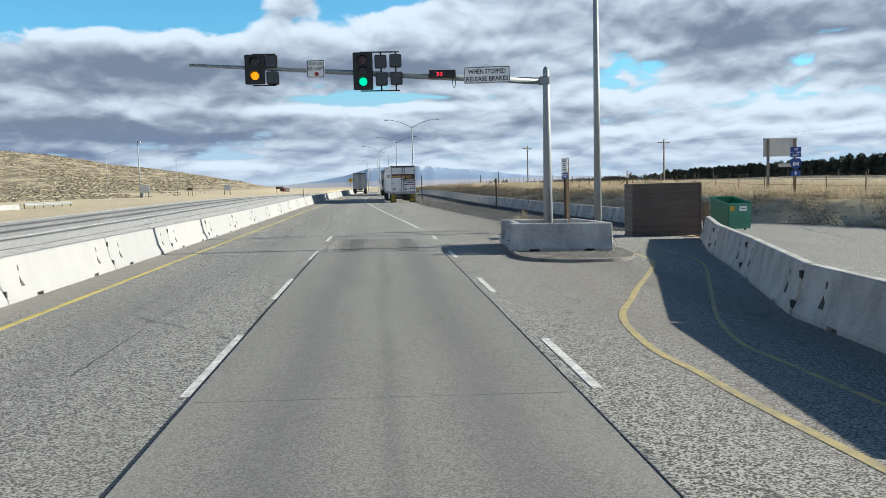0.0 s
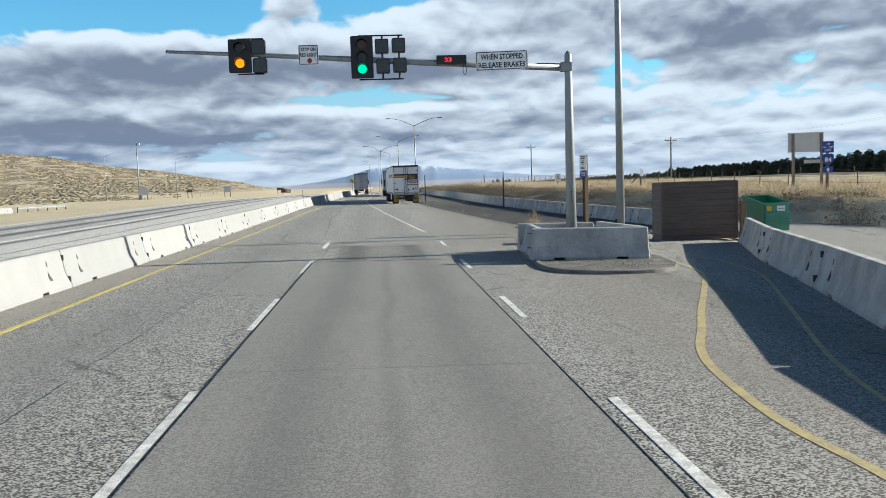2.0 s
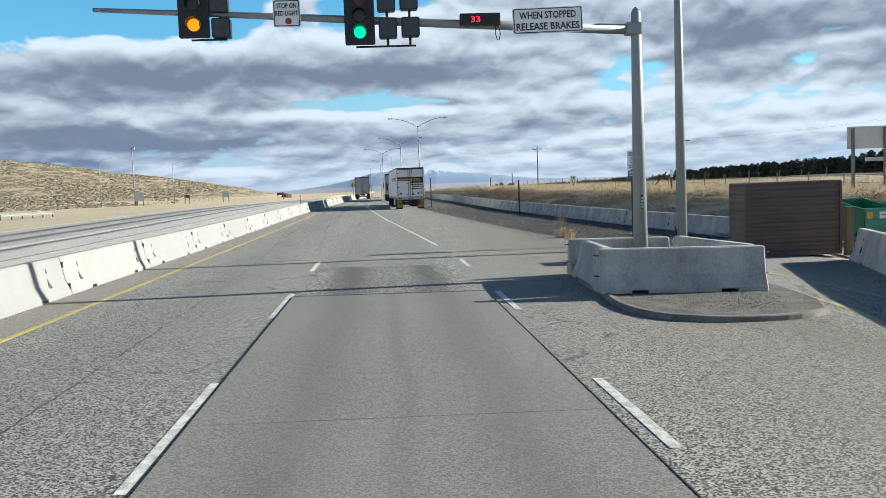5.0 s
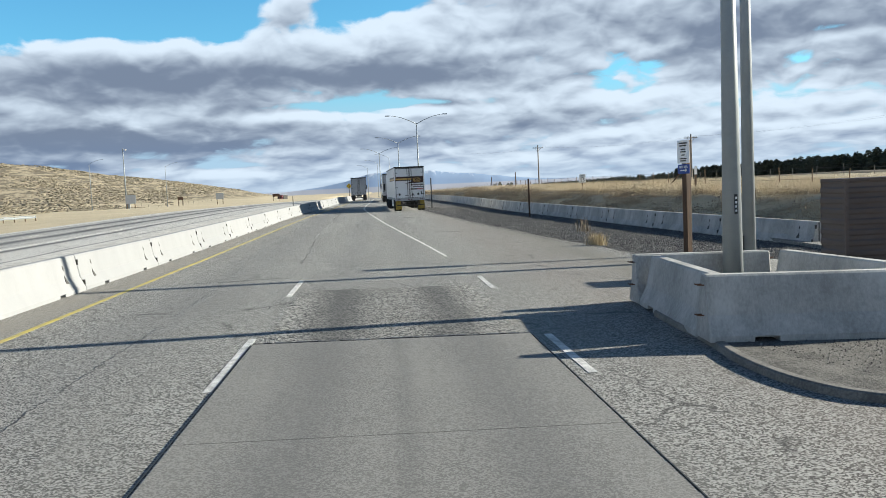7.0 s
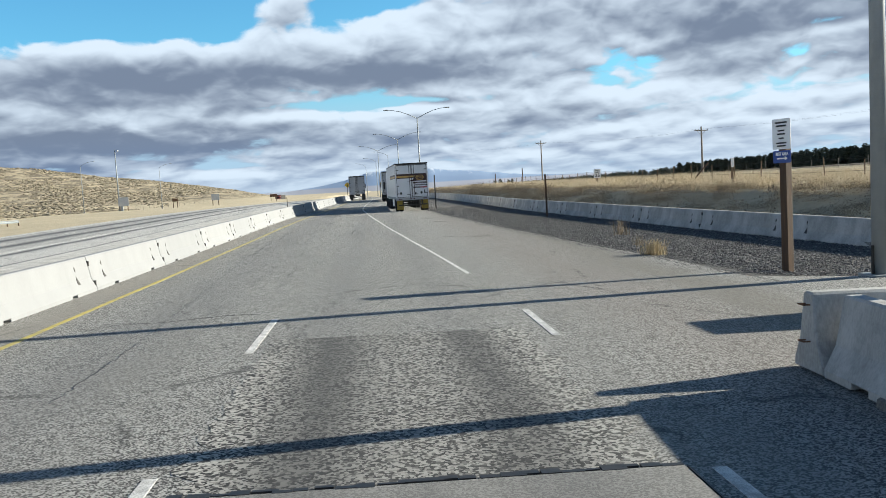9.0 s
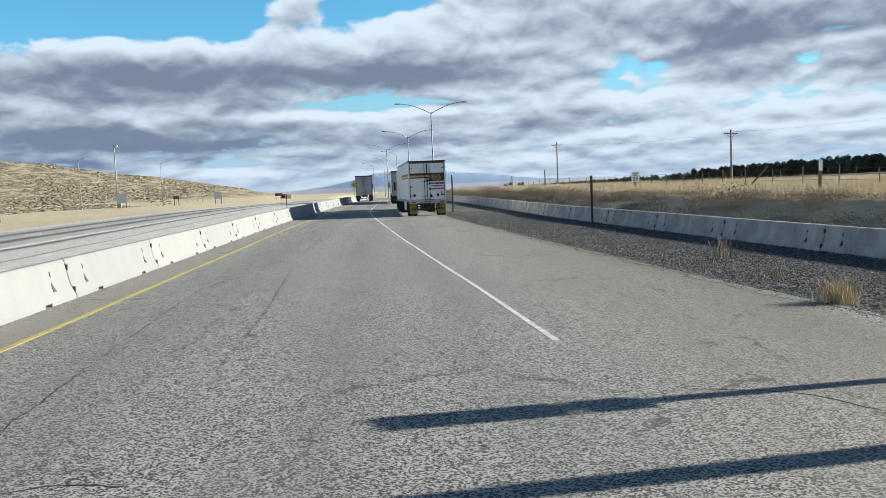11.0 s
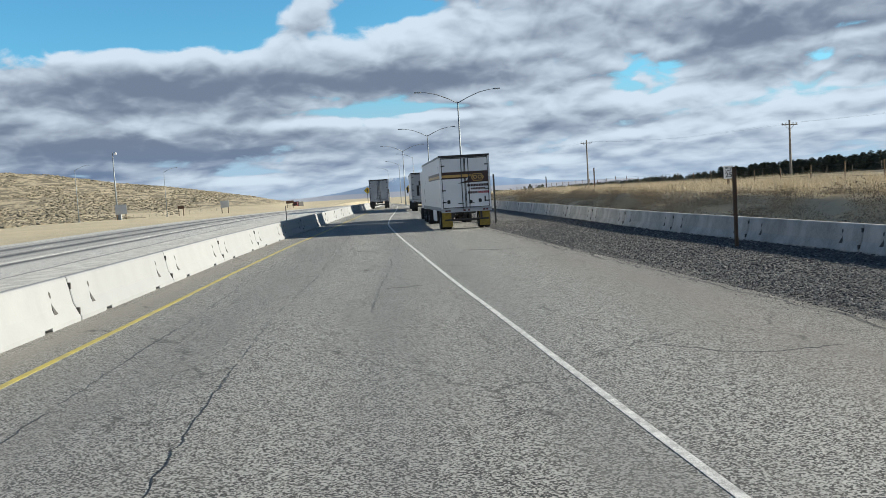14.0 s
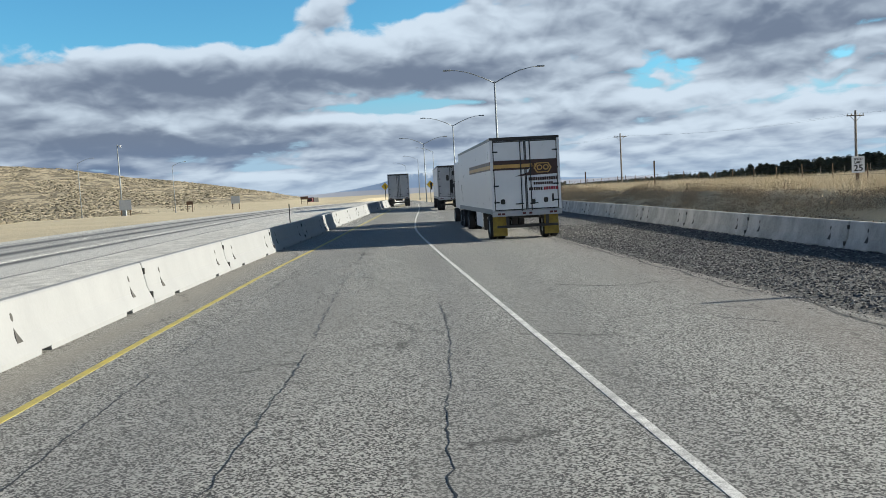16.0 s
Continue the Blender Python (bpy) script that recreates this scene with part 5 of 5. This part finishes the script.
for x, y, w, h, zz, mat in ((-66.2, 243.0, 2.7, 2.3, 1.3, SIGN_BACK), (-61.5, 279.0, 1.7, 0.9, 1.9, SIGN_BROWN), (-50.5, 285.0, 2.4, 2.0, 1.6, SIGN_BACK), (-46.0, 395.0, 3.2, 1.2, 2.0, SIGN_BROWN)):
    s = thing("roadside_sign", "grey sign back on two posts in dry grass" if mat is SIGN_BACK else "brown roadside sign on posts in dry grass", "sign", at=pose(x, y, land(x, y)))
    for px in (-w * 0.38, w * 0.38):
        part("post", boxed(px - 0.1, px + 0.1, 0.02, 0.18, -0.3, zz + h, bevel=0.01), WOOD, s)
    part("panel", boxed(-w / 2, w / 2, -0.05, 0.02, zz, zz + h, bevel=0.02), mat, s)

# Pale barrier and rail beside the second roadway.
far_b = barrier(7.0, "pale concrete barrier beside the second roadway", CONCRETE)
far_b.matrix_world = place((-57.5, 112.0), (-54.5, 120.0), land(-56, 116))
copy_thing(far_b, place((-54.6, 119.3), (-52.0, 127.0), land(-53, 123)))
gr = thing("guard_rail", "low galvanised guard rail on short posts", "guard rail", at=pose(-52.0, 127.0, land(-52, 127)))
for n in range(6):
    part("post", boxed(n * 0.55 - 0.07, n * 0.55 + 0.07, n * 2.2 - 0.07, n * 2.2 + 0.07, -0.2, 0.75), WOOD, gr)
part("rail", tubed([(0, 0, 0.58), (2.75, 11.0, 0.58)], 0.15, 6), GALV, gr)
part("upper_rail", tubed([(0, 0, 0.8), (2.75, 11.0, 0.8)], 0.06, 6), GALV, gr)


def wire_fence(name, label, points, gap, height, mat):
    ob = tagged(new(name), label, "fence")
    spots = []
    pts = [Vector(p) for p in points]
    for p, q in zip(pts, pts[1:]):
        n = max(int((q - p).length / gap), 1)
        spots += [p.lerp(q, s / n) for s in range(n)]
    rng = random.Random(5)
    for p in spots:
        z, lean = land(p.x, p.y), rng.uniform(-0.09, 0.09)
        h = height * rng.uniform(0.88, 1.1)
        b = tubed([(p.x, p.y, z - 0.2), (p.x + lean, p.y + lean / 2, z + h)], 0.036, 5)
        part("fence_post", b, mat, ob)
    for f in (0.4, 0.68, 0.95):
        b = bmesh.new()
        tube(b, [(p.x, p.y, land(p.x, p.y) + height * f) for p in spots], 0.008, 3)
        part("fence_wire", b, DARK_STEEL, ob)
    return ob


wire_fence("wire_fence", "wire fence with weathered wooden posts in dry grass", [(31.5, 20), (28, 45), (26.5, 75), (25.5, 110), (24, 160), (20, 260), (14, 380)], 3.6, 1.25, WOOD)
wire_fence("far_fence", "far wire fence with wooden posts across the field", [(62, 60), (60, 130), (55, 240), (48, 380)], 6.0, 1.3, GREY_WOOD)
wire_fence("median_fence", "low wire fence with posts below the hill", [(-120, 120), (-100, 200), (-84, 300), (-74, 400)], 6.0, 1.2, GREY_WOOD)
br = thing("fence_brace", "leaning wooden brace of the fence", "post", at=pose(26.4, 84.0, land(26.4, 84.0)))
part("beam", tubed([(-1.2, 0, 0.1), (0.2, 0.2, 1.5)], 0.06, 6), DARK_WOOD, br)


# ---- stones and plants ----
def gravel():
    rng = np.random.default_rng(3)
    barrier_line = [(y, x) for x, y in GRAVEL_LINE]
    ys = np.concatenate([np.arange(35.0, 70.0, 0.3), np.arange(70.0, 165.0, 1.0)])
    verts, faces = [], []
    for n, y in enumerate(ys):
        a = along(y, RIGHT_EDGE) - 0.3 + 0.3 * noise.fractal(Vector((0, y * 0.5, 3)), 0.8, 2.1, 4)
        b = along(y, barrier_line) + 0.5
        for s in range(9):
            x = a + (b - a) * s / 8
            z = rise(y, x) - 0.155 * min(s / 3, 1.0) + 0.004
            if 0 < s:
                z += 0.03 * noise.noise(Vector((x * 1.3, y * 1.3, 0)))
            verts.append((x, y, z))
    for r in range(len(ys) - 1):
        for c in range(8):
            faces.append((r * 9 + c, r * 9 + c + 1, r * 9 + c + 10, r * 9 + c + 9))
    tagged(raw("gravel_bed", verts, faces, GRAVEL_BED, smooth=True), "dark gravel strip beside the road", "ground", kind="structure")
    base = np.array([(1, 0, 0), (-1, 0, 0), (0, 1, 0), (0, -1, 0), (0, 0, 1), (0, 0, -1), (0.6, 0.6, 0.5), (-0.6, 0.55, 0.5), (0.55, -0.6, 0.5), (-0.6, -0.6, 0.5)])
    tri = [(0, 6, 8), (0, 2, 6), (2, 7, 6), (2, 1, 7), (1, 9, 7), (1, 3, 9), (3, 8, 9), (3, 0, 8), (6, 4, 8), (6, 7, 4), (7, 9, 4), (9, 8, 4)]
    y = np.concatenate([rng.uniform(36, 60, 36000), rng.uniform(60, 95, 24000), rng.uniform(95, 160, 5000)])
    n = len(y)
    left = np.interp(y, *zip(*RIGHT_EDGE)) - 0.1
    f = rng.beta(1.0, 1.1, n)
    x = left + (np.interp(y, *zip(*barrier_line)) - 0.3 - left) * f
    lift = np.array([rise(b, a) for a, b in zip(x, y)])
    size = rng.uniform(0.014, 0.04, n) * np.where(f < 0.06, 0.7, 1.0) * np.where(y > 60, 1.25, 1.0)
    z = lift - 0.155 * np.minimum(f * 8 / 3, 1.0) + 0.01 + size * 0.25
    shape = base[None] * rng.uniform(0.65, 1.25, (n, len(base), 3)) * np.stack([size, size * rng.uniform(0.6, 1.0, n), size * rng.uniform(0.45, 0.8, n)], 1)[:, None, :]
    t = rng.uniform(0, math.tau, n)
    co, si = np.cos(t)[:, None], np.sin(t)[:, None]
    px = shape[:, :, 0] * co - shape[:, :, 1] * si + x[:, None]
    py = shape[:, :, 0] * si + shape[:, :, 1] * co + y[:, None]
    verts = np.stack([px, py, shape[:, :, 2] + z[:, None]], 2).reshape(-1, 3)
    faces = (np.array(tri)[None] + (np.arange(n) * len(base))[:, None, None]).reshape(-1, 3)
    tagged(raw("gravel_stones", verts.tolist(), faces.tolist(), ROCK_MIX), "loose dark angular gravel stones", "gravel", kind="stuff")


def island_variation(name, a, b, c, rough=0.85):
    """A material whose joined pieces differ from one another."""
    m = bpy.data.materials.new(name)
    m.use_nodes = True
    k = Nodes(m.node_tree)
    out, bsdf = k.add("ShaderNodeOutputMaterial"), k.add("ShaderNodeBsdfPrincipled")
    k.link(bsdf.outputs[0], out.inputs[0])
    r = k.add("ShaderNodeNewGeometry").outputs["Random Per Island"]
    at = k.add("ShaderNodeTexCoord").outputs["Object"]
    col = k.mix(k.ramp(r, 0.0, 0.7), a, b)
    col = k.mix(k.ramp(r, 0.7, 1.0), col, c)
    col = k.mix(k.ramp(k.noise(at, 14.0, 3.0), 0.35, 0.7, 0.0, 0.35), col, a)
    k.link(col, bsdf.inputs["Base Color"])
    bsdf.inputs["Roughness"].default_value = rough
    return m


ROCK_MIX = island_variation("mixed_gravel", (0.038, 0.038, 0.039), (0.125, 0.122, 0.12), (0.34, 0.327, 0.305))
STRAW_MIX = island_variation("mixed_dry_straw", (0.60, 0.50, 0.335), (0.66, 0.56, 0.385), (0.72, 0.62, 0.44))
SAGE_MIX = island_variation("mixed_sagebrush", (0.16, 0.125, 0.085), (0.26, 0.205, 0.135), (0.42, 0.33, 0.215))
HILL_MIX = island_variation("hill_sage_mix", (0.15, 0.128, 0.085), (0.23, 0.195, 0.13), (0.34, 0.288, 0.195))
PINE_MIX = island_variation("mixed_pine_needles", (0.06, 0.072, 0.05), (0.10, 0.112, 0.074), (0.135, 0.14, 0.092))
gravel()


def blades(rng, spots, blade_count, height, spread, width, verts, faces, droop=0.8):
    """Thin curved blades in tufts at spots of x, y, z and size."""
    for x, y, z, size in spots:
        for _ in range(blade_count):
            a, lean = rng.uniform(0, math.tau), rng.uniform(0.15, droop)
            h = height * size * rng.uniform(0.5, 1.15)
            bx, by = x + rng.normal(0, spread * size), y + rng.normal(0, spread * size)
            dx, dy = math.cos(a), math.sin(a)
            wx, wy = -dy * width * size, dx * width * size
            o = len(verts)
            verts += [(bx - wx, by - wy, z - 0.03), (bx + wx, by + wy, z - 0.03), (bx + dx * h * lean * 0.4 + wx * 0.7, by + dy * h * lean * 0.4 + wy * 0.7, z + h * 0.65), (bx + dx * h * lean * 0.4 - wx * 0.7, by + dy * h * lean * 0.4 - wy * 0.7, z + h * 0.65), (bx + dx * h * lean, by + dy * h * lean, z + h)]
            faces += [(o, o + 1, o + 2, o + 3), (o + 3, o + 2, o + 4)]


def clumps(rng, spots, count, wide, high, leaf, name, mat, label, category):
    """Low lumps of many small loose leaves at spots of x, y, z and size."""
    at = np.repeat(np.array(spots), count, axis=0)
    n = len(at)
    size, a, u, v = at[:, 3], rng.uniform(0, math.tau, n), rng.uniform(0, 1, n) ** 0.5, rng.uniform(0.1, 1.0, n)
    mid = at[:, :3] + np.stack([wide * size * u * np.cos(a), wide * size * u * np.sin(a), high * size * v * (1 - 0.75 * u * u)], 1)
    verts = (mid[:, None, :] + rng.normal(0, 1, (n, 3, 3)) * leaf * size[:, None, None]).reshape(-1, 3)
    tagged(raw(name, verts.tolist(), np.arange(3 * n).reshape(-1, 3).tolist(), mat), label, category, kind="stuff")


def dry_grass():
    rng = np.random.default_rng(8)
    verts, faces = [], []
    spots = []
    for near, far, number, size in ((20, 80, 2600, 1.0), (80, 150, 2200, 1.1), (150, 320, 900, 1.4)):
        for _ in range(number):
            y = rng.uniform(near, far)
            x = along(y, FOOT) + 2.6 + rng.gamma(1.3, 7.0)
            spots.append((x, y, land(x, y), size * rng.uniform(0.6, 1.4)))
    blades(rng, spots, 34, 0.42, 0.55, 0.006, verts, faces, 1.4)
    tagged(raw("dry_grass", verts, faces, STRAW_MIX), "tall dry straw-coloured grass tufts", "grass", kind="stuff")
    verts, faces = [], []
    spots = []
    for near, far, number in ((20, 75, 1500), (75, 140, 1500), (140, 260, 900)):
        for _ in range(number):
            y = rng.uniform(near, far)
            x = along(y, FOOT) + rng.uniform(-0.3, 2.9)
            if noise.noise(Vector((x / 1.6, y / 3.0, 11))) < 0.22:
                spots.append((x, y, land(x, y), rng.gamma(4.0, 0.27) * (1.0 if y < 140 else 1.4)))
    clumps(rng, spots, 200, 0.55, 0.26, 0.013, "bank_brush", SAGE_MIX, "grey-brown brush on the roadside bank", "brush")
    spots = []
    for near, far, number in ((20, 80, 700), (80, 150, 700), (150, 300, 500)):
        for _ in range(number):
            y = rng.uniform(near, far)
            x = along(y, FOOT) + 3.2 + rng.gamma(1.1, 6.0)
            if noise.noise(Vector((x / 3, y / 5, 7))) > -0.1:
                spots.append((x, y, land(x, y), rng.gamma(3.5, 0.3) * (1.0 if y < 150 else 1.4)))
    clumps(rng, spots, 90, 0.5, 0.25, 0.008, "straw_clumps", STRAW_MIX, "pale straw clumps along the top of the bank", "grass")
    # Single tufts rooted in the gravel.
    for x, y, size, mat, label in ((7.5, 41.6, 0.75, STRAW, "pale dry grass tuft at the gravel edge"), (9.3, 50.5, 0.8, SAGE_MIX, "thin brown weed in dark gravel"), (8.25, 45.3, 0.4, SAGE_MIX, "small brown weed in dark gravel"), (5.2, 25.2, 0.3, STRAW, "dry grass sprig inside the barriers")):
        verts, faces = [], []
        blades(rng, [(x, y, rise(y, x) - 0.05, size)], 260 if mat is STRAW else 60, 0.62 if mat is STRAW else 0.9, 0.2, 0.009, verts, faces)
        tagged(raw("grass_tuft", verts, faces, mat), label, "grass tuft")


dry_grass()


def small_stones():
    """Loose chips on the island and scattered along the gravel edge."""
    rng = np.random.default_rng(31)
    verts, faces = [], []
    for n in range(5200):
        if n < 3400:
            x, y = rng.uniform(4.5, 7.4), rng.uniform(21.7, 30.2)
            if (x - 5.9) ** 2 / 2.2 + (y - 25.5) ** 2 / 16.5 > 1:
                continue
            z = 0.075 + rise(y, x)
        else:
            y = rng.uniform(36, 95)
            x = along(y, RIGHT_EDGE) - abs(rng.normal(0, 0.28))
            z = rise(y, x)
        r = rng.uniform(0.006, 0.016) if n < 3400 else rng.uniform(0.006, 0.02)
        o = len(verts)
        verts += [(x + r * rng.uniform(0.6, 1.3), y, z), (x - r, y + r * rng.uniform(0.3, 1), z), (x - r * 0.4, y - r, z), (x + r * rng.uniform(-0.4, 0.4), y, z + r * rng.uniform(0.7, 1.3))]
        faces += [(o, o + 1, o + 3), (o + 1, o + 2, o + 3), (o + 2, o, o + 3), (o, o + 2, o + 1)]
    tagged(raw("loose_chips", verts, faces, ROCK_MIX), "loose small stone chips on paving", "gravel", kind="stuff")


small_stones()


def hill_brush():
    """Low round bushes over the hill and the flat below it."""
    rng = np.random.default_rng(21)
    verts, faces = [], []
    for _ in range(48000):
        bearing = radians(rng.uniform(-33, -5))
        far = rng.uniform(300, 850) if rng.random() < 0.85 else rng.uniform(170, 320)
        x, y = far * math.sin(bearing), far * math.cos(bearing)
        if x > along(y, HW_L) - 50 + 14 * noise.noise(Vector((x / 9, y / 30, 4))):
            continue
        z = land(x, y)
        if noise.noise(Vector((x / 26, y / 70, 1.7))) + 0.5 * noise.noise(Vector((x / 7, y / 20, 3.7))) < rng.uniform(-0.45, 0.05):
            continue
        r = rng.gamma(3.0, 0.14) * (1 + far / 1500)
        o = len(verts)
        for s in range(6):
            a = math.tau * s / 6
            verts.append((x + r * math.cos(a) * rng.uniform(0.7, 1.2), y + r * math.sin(a), z - 0.2))
        for s in range(6):
            a = math.tau * (s + 0.5) / 6
            verts.append((x + 0.75 * r * math.cos(a) * rng.uniform(0.6, 1.2), y + 0.75 * r * math.sin(a), z + r * rng.uniform(0.16, 0.32)))
        verts.append((x, y, z + r * rng.uniform(0.25, 0.42)))
        for s in range(6):
            faces += [(o + s, o + (s + 1) % 6, o + 6 + s), (o + 6 + s, o + (s + 1) % 6, o + 6 + (s + 1) % 6), (o + 6 + s, o + 6 + (s + 1) % 6, o + 12)]
    tagged(raw("hill_sagebrush", verts, faces, HILL_MIX), "scattered sagebrush over a dry hill", "brush", kind="stuff")


hill_brush()


def pine_crown(rng, height, dense):
    """A crown of many drooping needle sprays in uneven whorls round a trunk."""
    verts, faces = [], []
    z = height * 0.1
    while z < height:
        f = 1 - z / height
        reach = height * 0.29 * (f ** 0.6) * rng.uniform(0.7, 1.25) + 0.22
        count = max(int(dense * (0.7 + f)), 5)
        for s in range(count):
            a = rng.uniform(0, math.tau)
            r = reach * rng.uniform(0.6, 1.15)
            dx, dy = math.cos(a), math.sin(a)
            up = rng.uniform(-0.12, 0.3) * r
            w = 0.2 * r + 0.1
            o = len(verts)
            verts += [(dx * 0.05, dy * 0.05, z), (dx * r * 0.55 - dy * w, dy * r * 0.55 + dx * w, z + up * 0.6 - 0.1), (dx * r, dy * r, z + up), (dx * r * 0.55 + dy * w, dy * r * 0.55 - dx * w, z + up * 0.6 - 0.1), (dx * r * 0.6, dy * r * 0.6, z + up * 0.6 + w * 0.9)]
            faces += [(o, o + 1, o + 2), (o, o + 2, o + 3), (o, o + 4, o + 2), (o + 1, o + 4, o + 3)]
        z += height * 0.052
    return verts, faces


def pines():
    rng = np.random.default_rng(12)
    models = []
    for n in range(5):
        height = (5.6, 6.3, 4.9, 6.9, 5.9)[n]
        ob = thing("pine_tree", "dark green conifer in a dense row", "tree", "conifers in the far row")
        part("trunk", tubed([(0, 0, -0.3), (0, 0, height * 0.96)], [0.2, 0.03], 6), BARK, ob)
        v, f = pine_crown(rng, height, 20)
        raw("crown", v, f, PINE_MIX, ob)
        models.append(ob)
    used = set()
    for n in range(290):
        y = 160 + n * 0.925 + rng.uniform(-1.2, 1.2)
        x = 146 + rng.uniform(-2.5, 7.5) + 0.02 * y
        k = int(rng.integers(0, 5))
        m = pose(x, y, land(x, y) - 0.1, 0, 0, rng.uniform(0, 360)) @ Matrix.Diagonal((1.35, 1.35, rng.uniform(0.95, 1.12), 1))
        if k not in used:
            models[k].matrix_world = m
            used.add(k)
        else:
            copy_thing(models[k], m)
    verts, faces = [], []
    y = 428.0
    while y < 3000:
        for depth in (0.0, 6.0):
            x = 151 + 0.02 * y + depth + rng.uniform(-3, 3) + 0.00002 * (y - 400) ** 2
            v, f = pine_crown(rng, rng.uniform(5.0, 7.0), 4 if y < 900 else 2)
            o, z = len(verts), land(x, y) - 0.3
            wide = 1.25 if y < 900 else 1.8
            verts += [(x + a * wide, y + b * wide, z + c) for a, b, c in v]
            faces += [tuple(o + i for i in q) for q in f]
        y += 2.4 if y < 900 else 5.0
    tagged(raw("pine_wood", verts, faces, PINE_MIX), "far dark row of conifers", "trees", kind="stuff")
    verts, faces = [], []
    for x, y in ((57, 415), (60, 418), (63, 412), (66, 420), (52, 425)):
        v, f = pine_crown(rng, rng.uniform(3.0, 4.6), 6)
        o, z = len(verts), land(x, y) - 0.2
        verts += [(x + a * 1.5, y + b * 1.5, z + c) for a, b, c in v]
        faces += [tuple(o + i for i in q) for q in f]
    tagged(raw("far_bushes", verts, faces, PINE_MIX), "dark clump of bushes in the dry field", "bushes", kind="stuff")


pines()


# ---- far mountains ----
def mountain_material():
    m = bpy.data.materials.new("hazy_mountain")
    m.use_nodes = True
    k = Nodes(m.node_tree)
    out, bsdf = k.add("ShaderNodeOutputMaterial"), k.add("ShaderNodeBsdfPrincipled")
    k.link(bsdf.outputs[0], out.inputs[0])
    at = k.add("ShaderNodeTexCoord").outputs["Object"]
    x, y, z = k.split(at)
    rough = k.noise(k.vec(k.math("MULTIPLY", x, 0.03), k.math("MULTIPLY", z, 0.016), k.math("MULTIPLY", y, 0.004)), 1.0, 6.0, 0.65)
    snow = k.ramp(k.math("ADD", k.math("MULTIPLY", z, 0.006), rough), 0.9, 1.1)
    # Distance haze is painted into the colours: blue rock, bluish snow, greyer foot.
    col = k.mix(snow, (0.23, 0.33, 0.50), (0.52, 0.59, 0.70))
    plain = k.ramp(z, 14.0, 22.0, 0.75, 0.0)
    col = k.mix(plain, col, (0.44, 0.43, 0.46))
    k.link(col, bsdf.inputs["Base Color"])
    bsdf.inputs["Roughness"].default_value = 1.0
    return m


HAZY = mountain_material()


def mountains():
    for name, far, table in (("mountain_range", 4300.0, [(-12, 0.08), (-9, 0.1), (-6, 0.16), (-4, 0.34), (-2.2, 0.62), (-0.6, 1.02), (0.6, 1.1), (2.0, 1.06), (3.6, 1.1), (5.0, 0.92), (6.5, 0.8), (8.5, 0.56), (10.5, 0.36), (13.0, 0.25), (16, 0.2)]),):
        a0, a1 = table[0][0], table[-1][0]
        n = 140
        verts, faces = [], []
        for s in range(n + 1):
            a = a0 + (a1 - a0) * s / n
            h = 1.12 * far * math.tan(radians(along(a, table))) * (1 + 0.06 * noise.fractal(Vector((a * 1.6, far, 0)), 0.9, 2.2, 5))
            x, y = far * math.sin(radians(a)), far * math.cos(radians(a))
            dx, dy = math.sin(radians(a)), math.cos(radians(a))
            verts += [(x - dx * 500, y - dy * 500, -25), (x - dx * 150 * (0.6 + noise.noise(Vector((a * 2.5, 3, 1)))), y - dy * 150, h * 0.5), (x, y, h), (x + dx * 200, y + dy * 200, -25)]
        for s in range(n):
            for c in range(3):
                o = 4 * s + c
                faces.append((o, o + 4, o + 5, o + 1))
        tagged(raw(name, verts, faces, HAZY, smooth=True), "far mountains tinted blue for haze, with streaks of snow", "mountains", kind="structure")


mountains()


# A dirt track on a low berm across the field.
verts, faces = [], []
for n, y in enumerate(np.arange(20, 900, 8.0)):
    x = 74 - 0.02 * y
    z = land(x, y)
    verts += [(x - 2.2, y, z - 0.2), (x - 0.9, y, z + 0.3), (x + 0.9, y, z + 0.3), (x + 2.2, y, z - 0.2)]
    if n:
        o = 4 * n
        faces += [(o - 4 + c, o - 3 + c, o + 1 + c, o + c) for c in range(3)]
tagged(raw("earth_berm", verts, faces, DARK_EARTH, smooth=True), "low dark earth berm across the dry field", "ground", kind="structure")
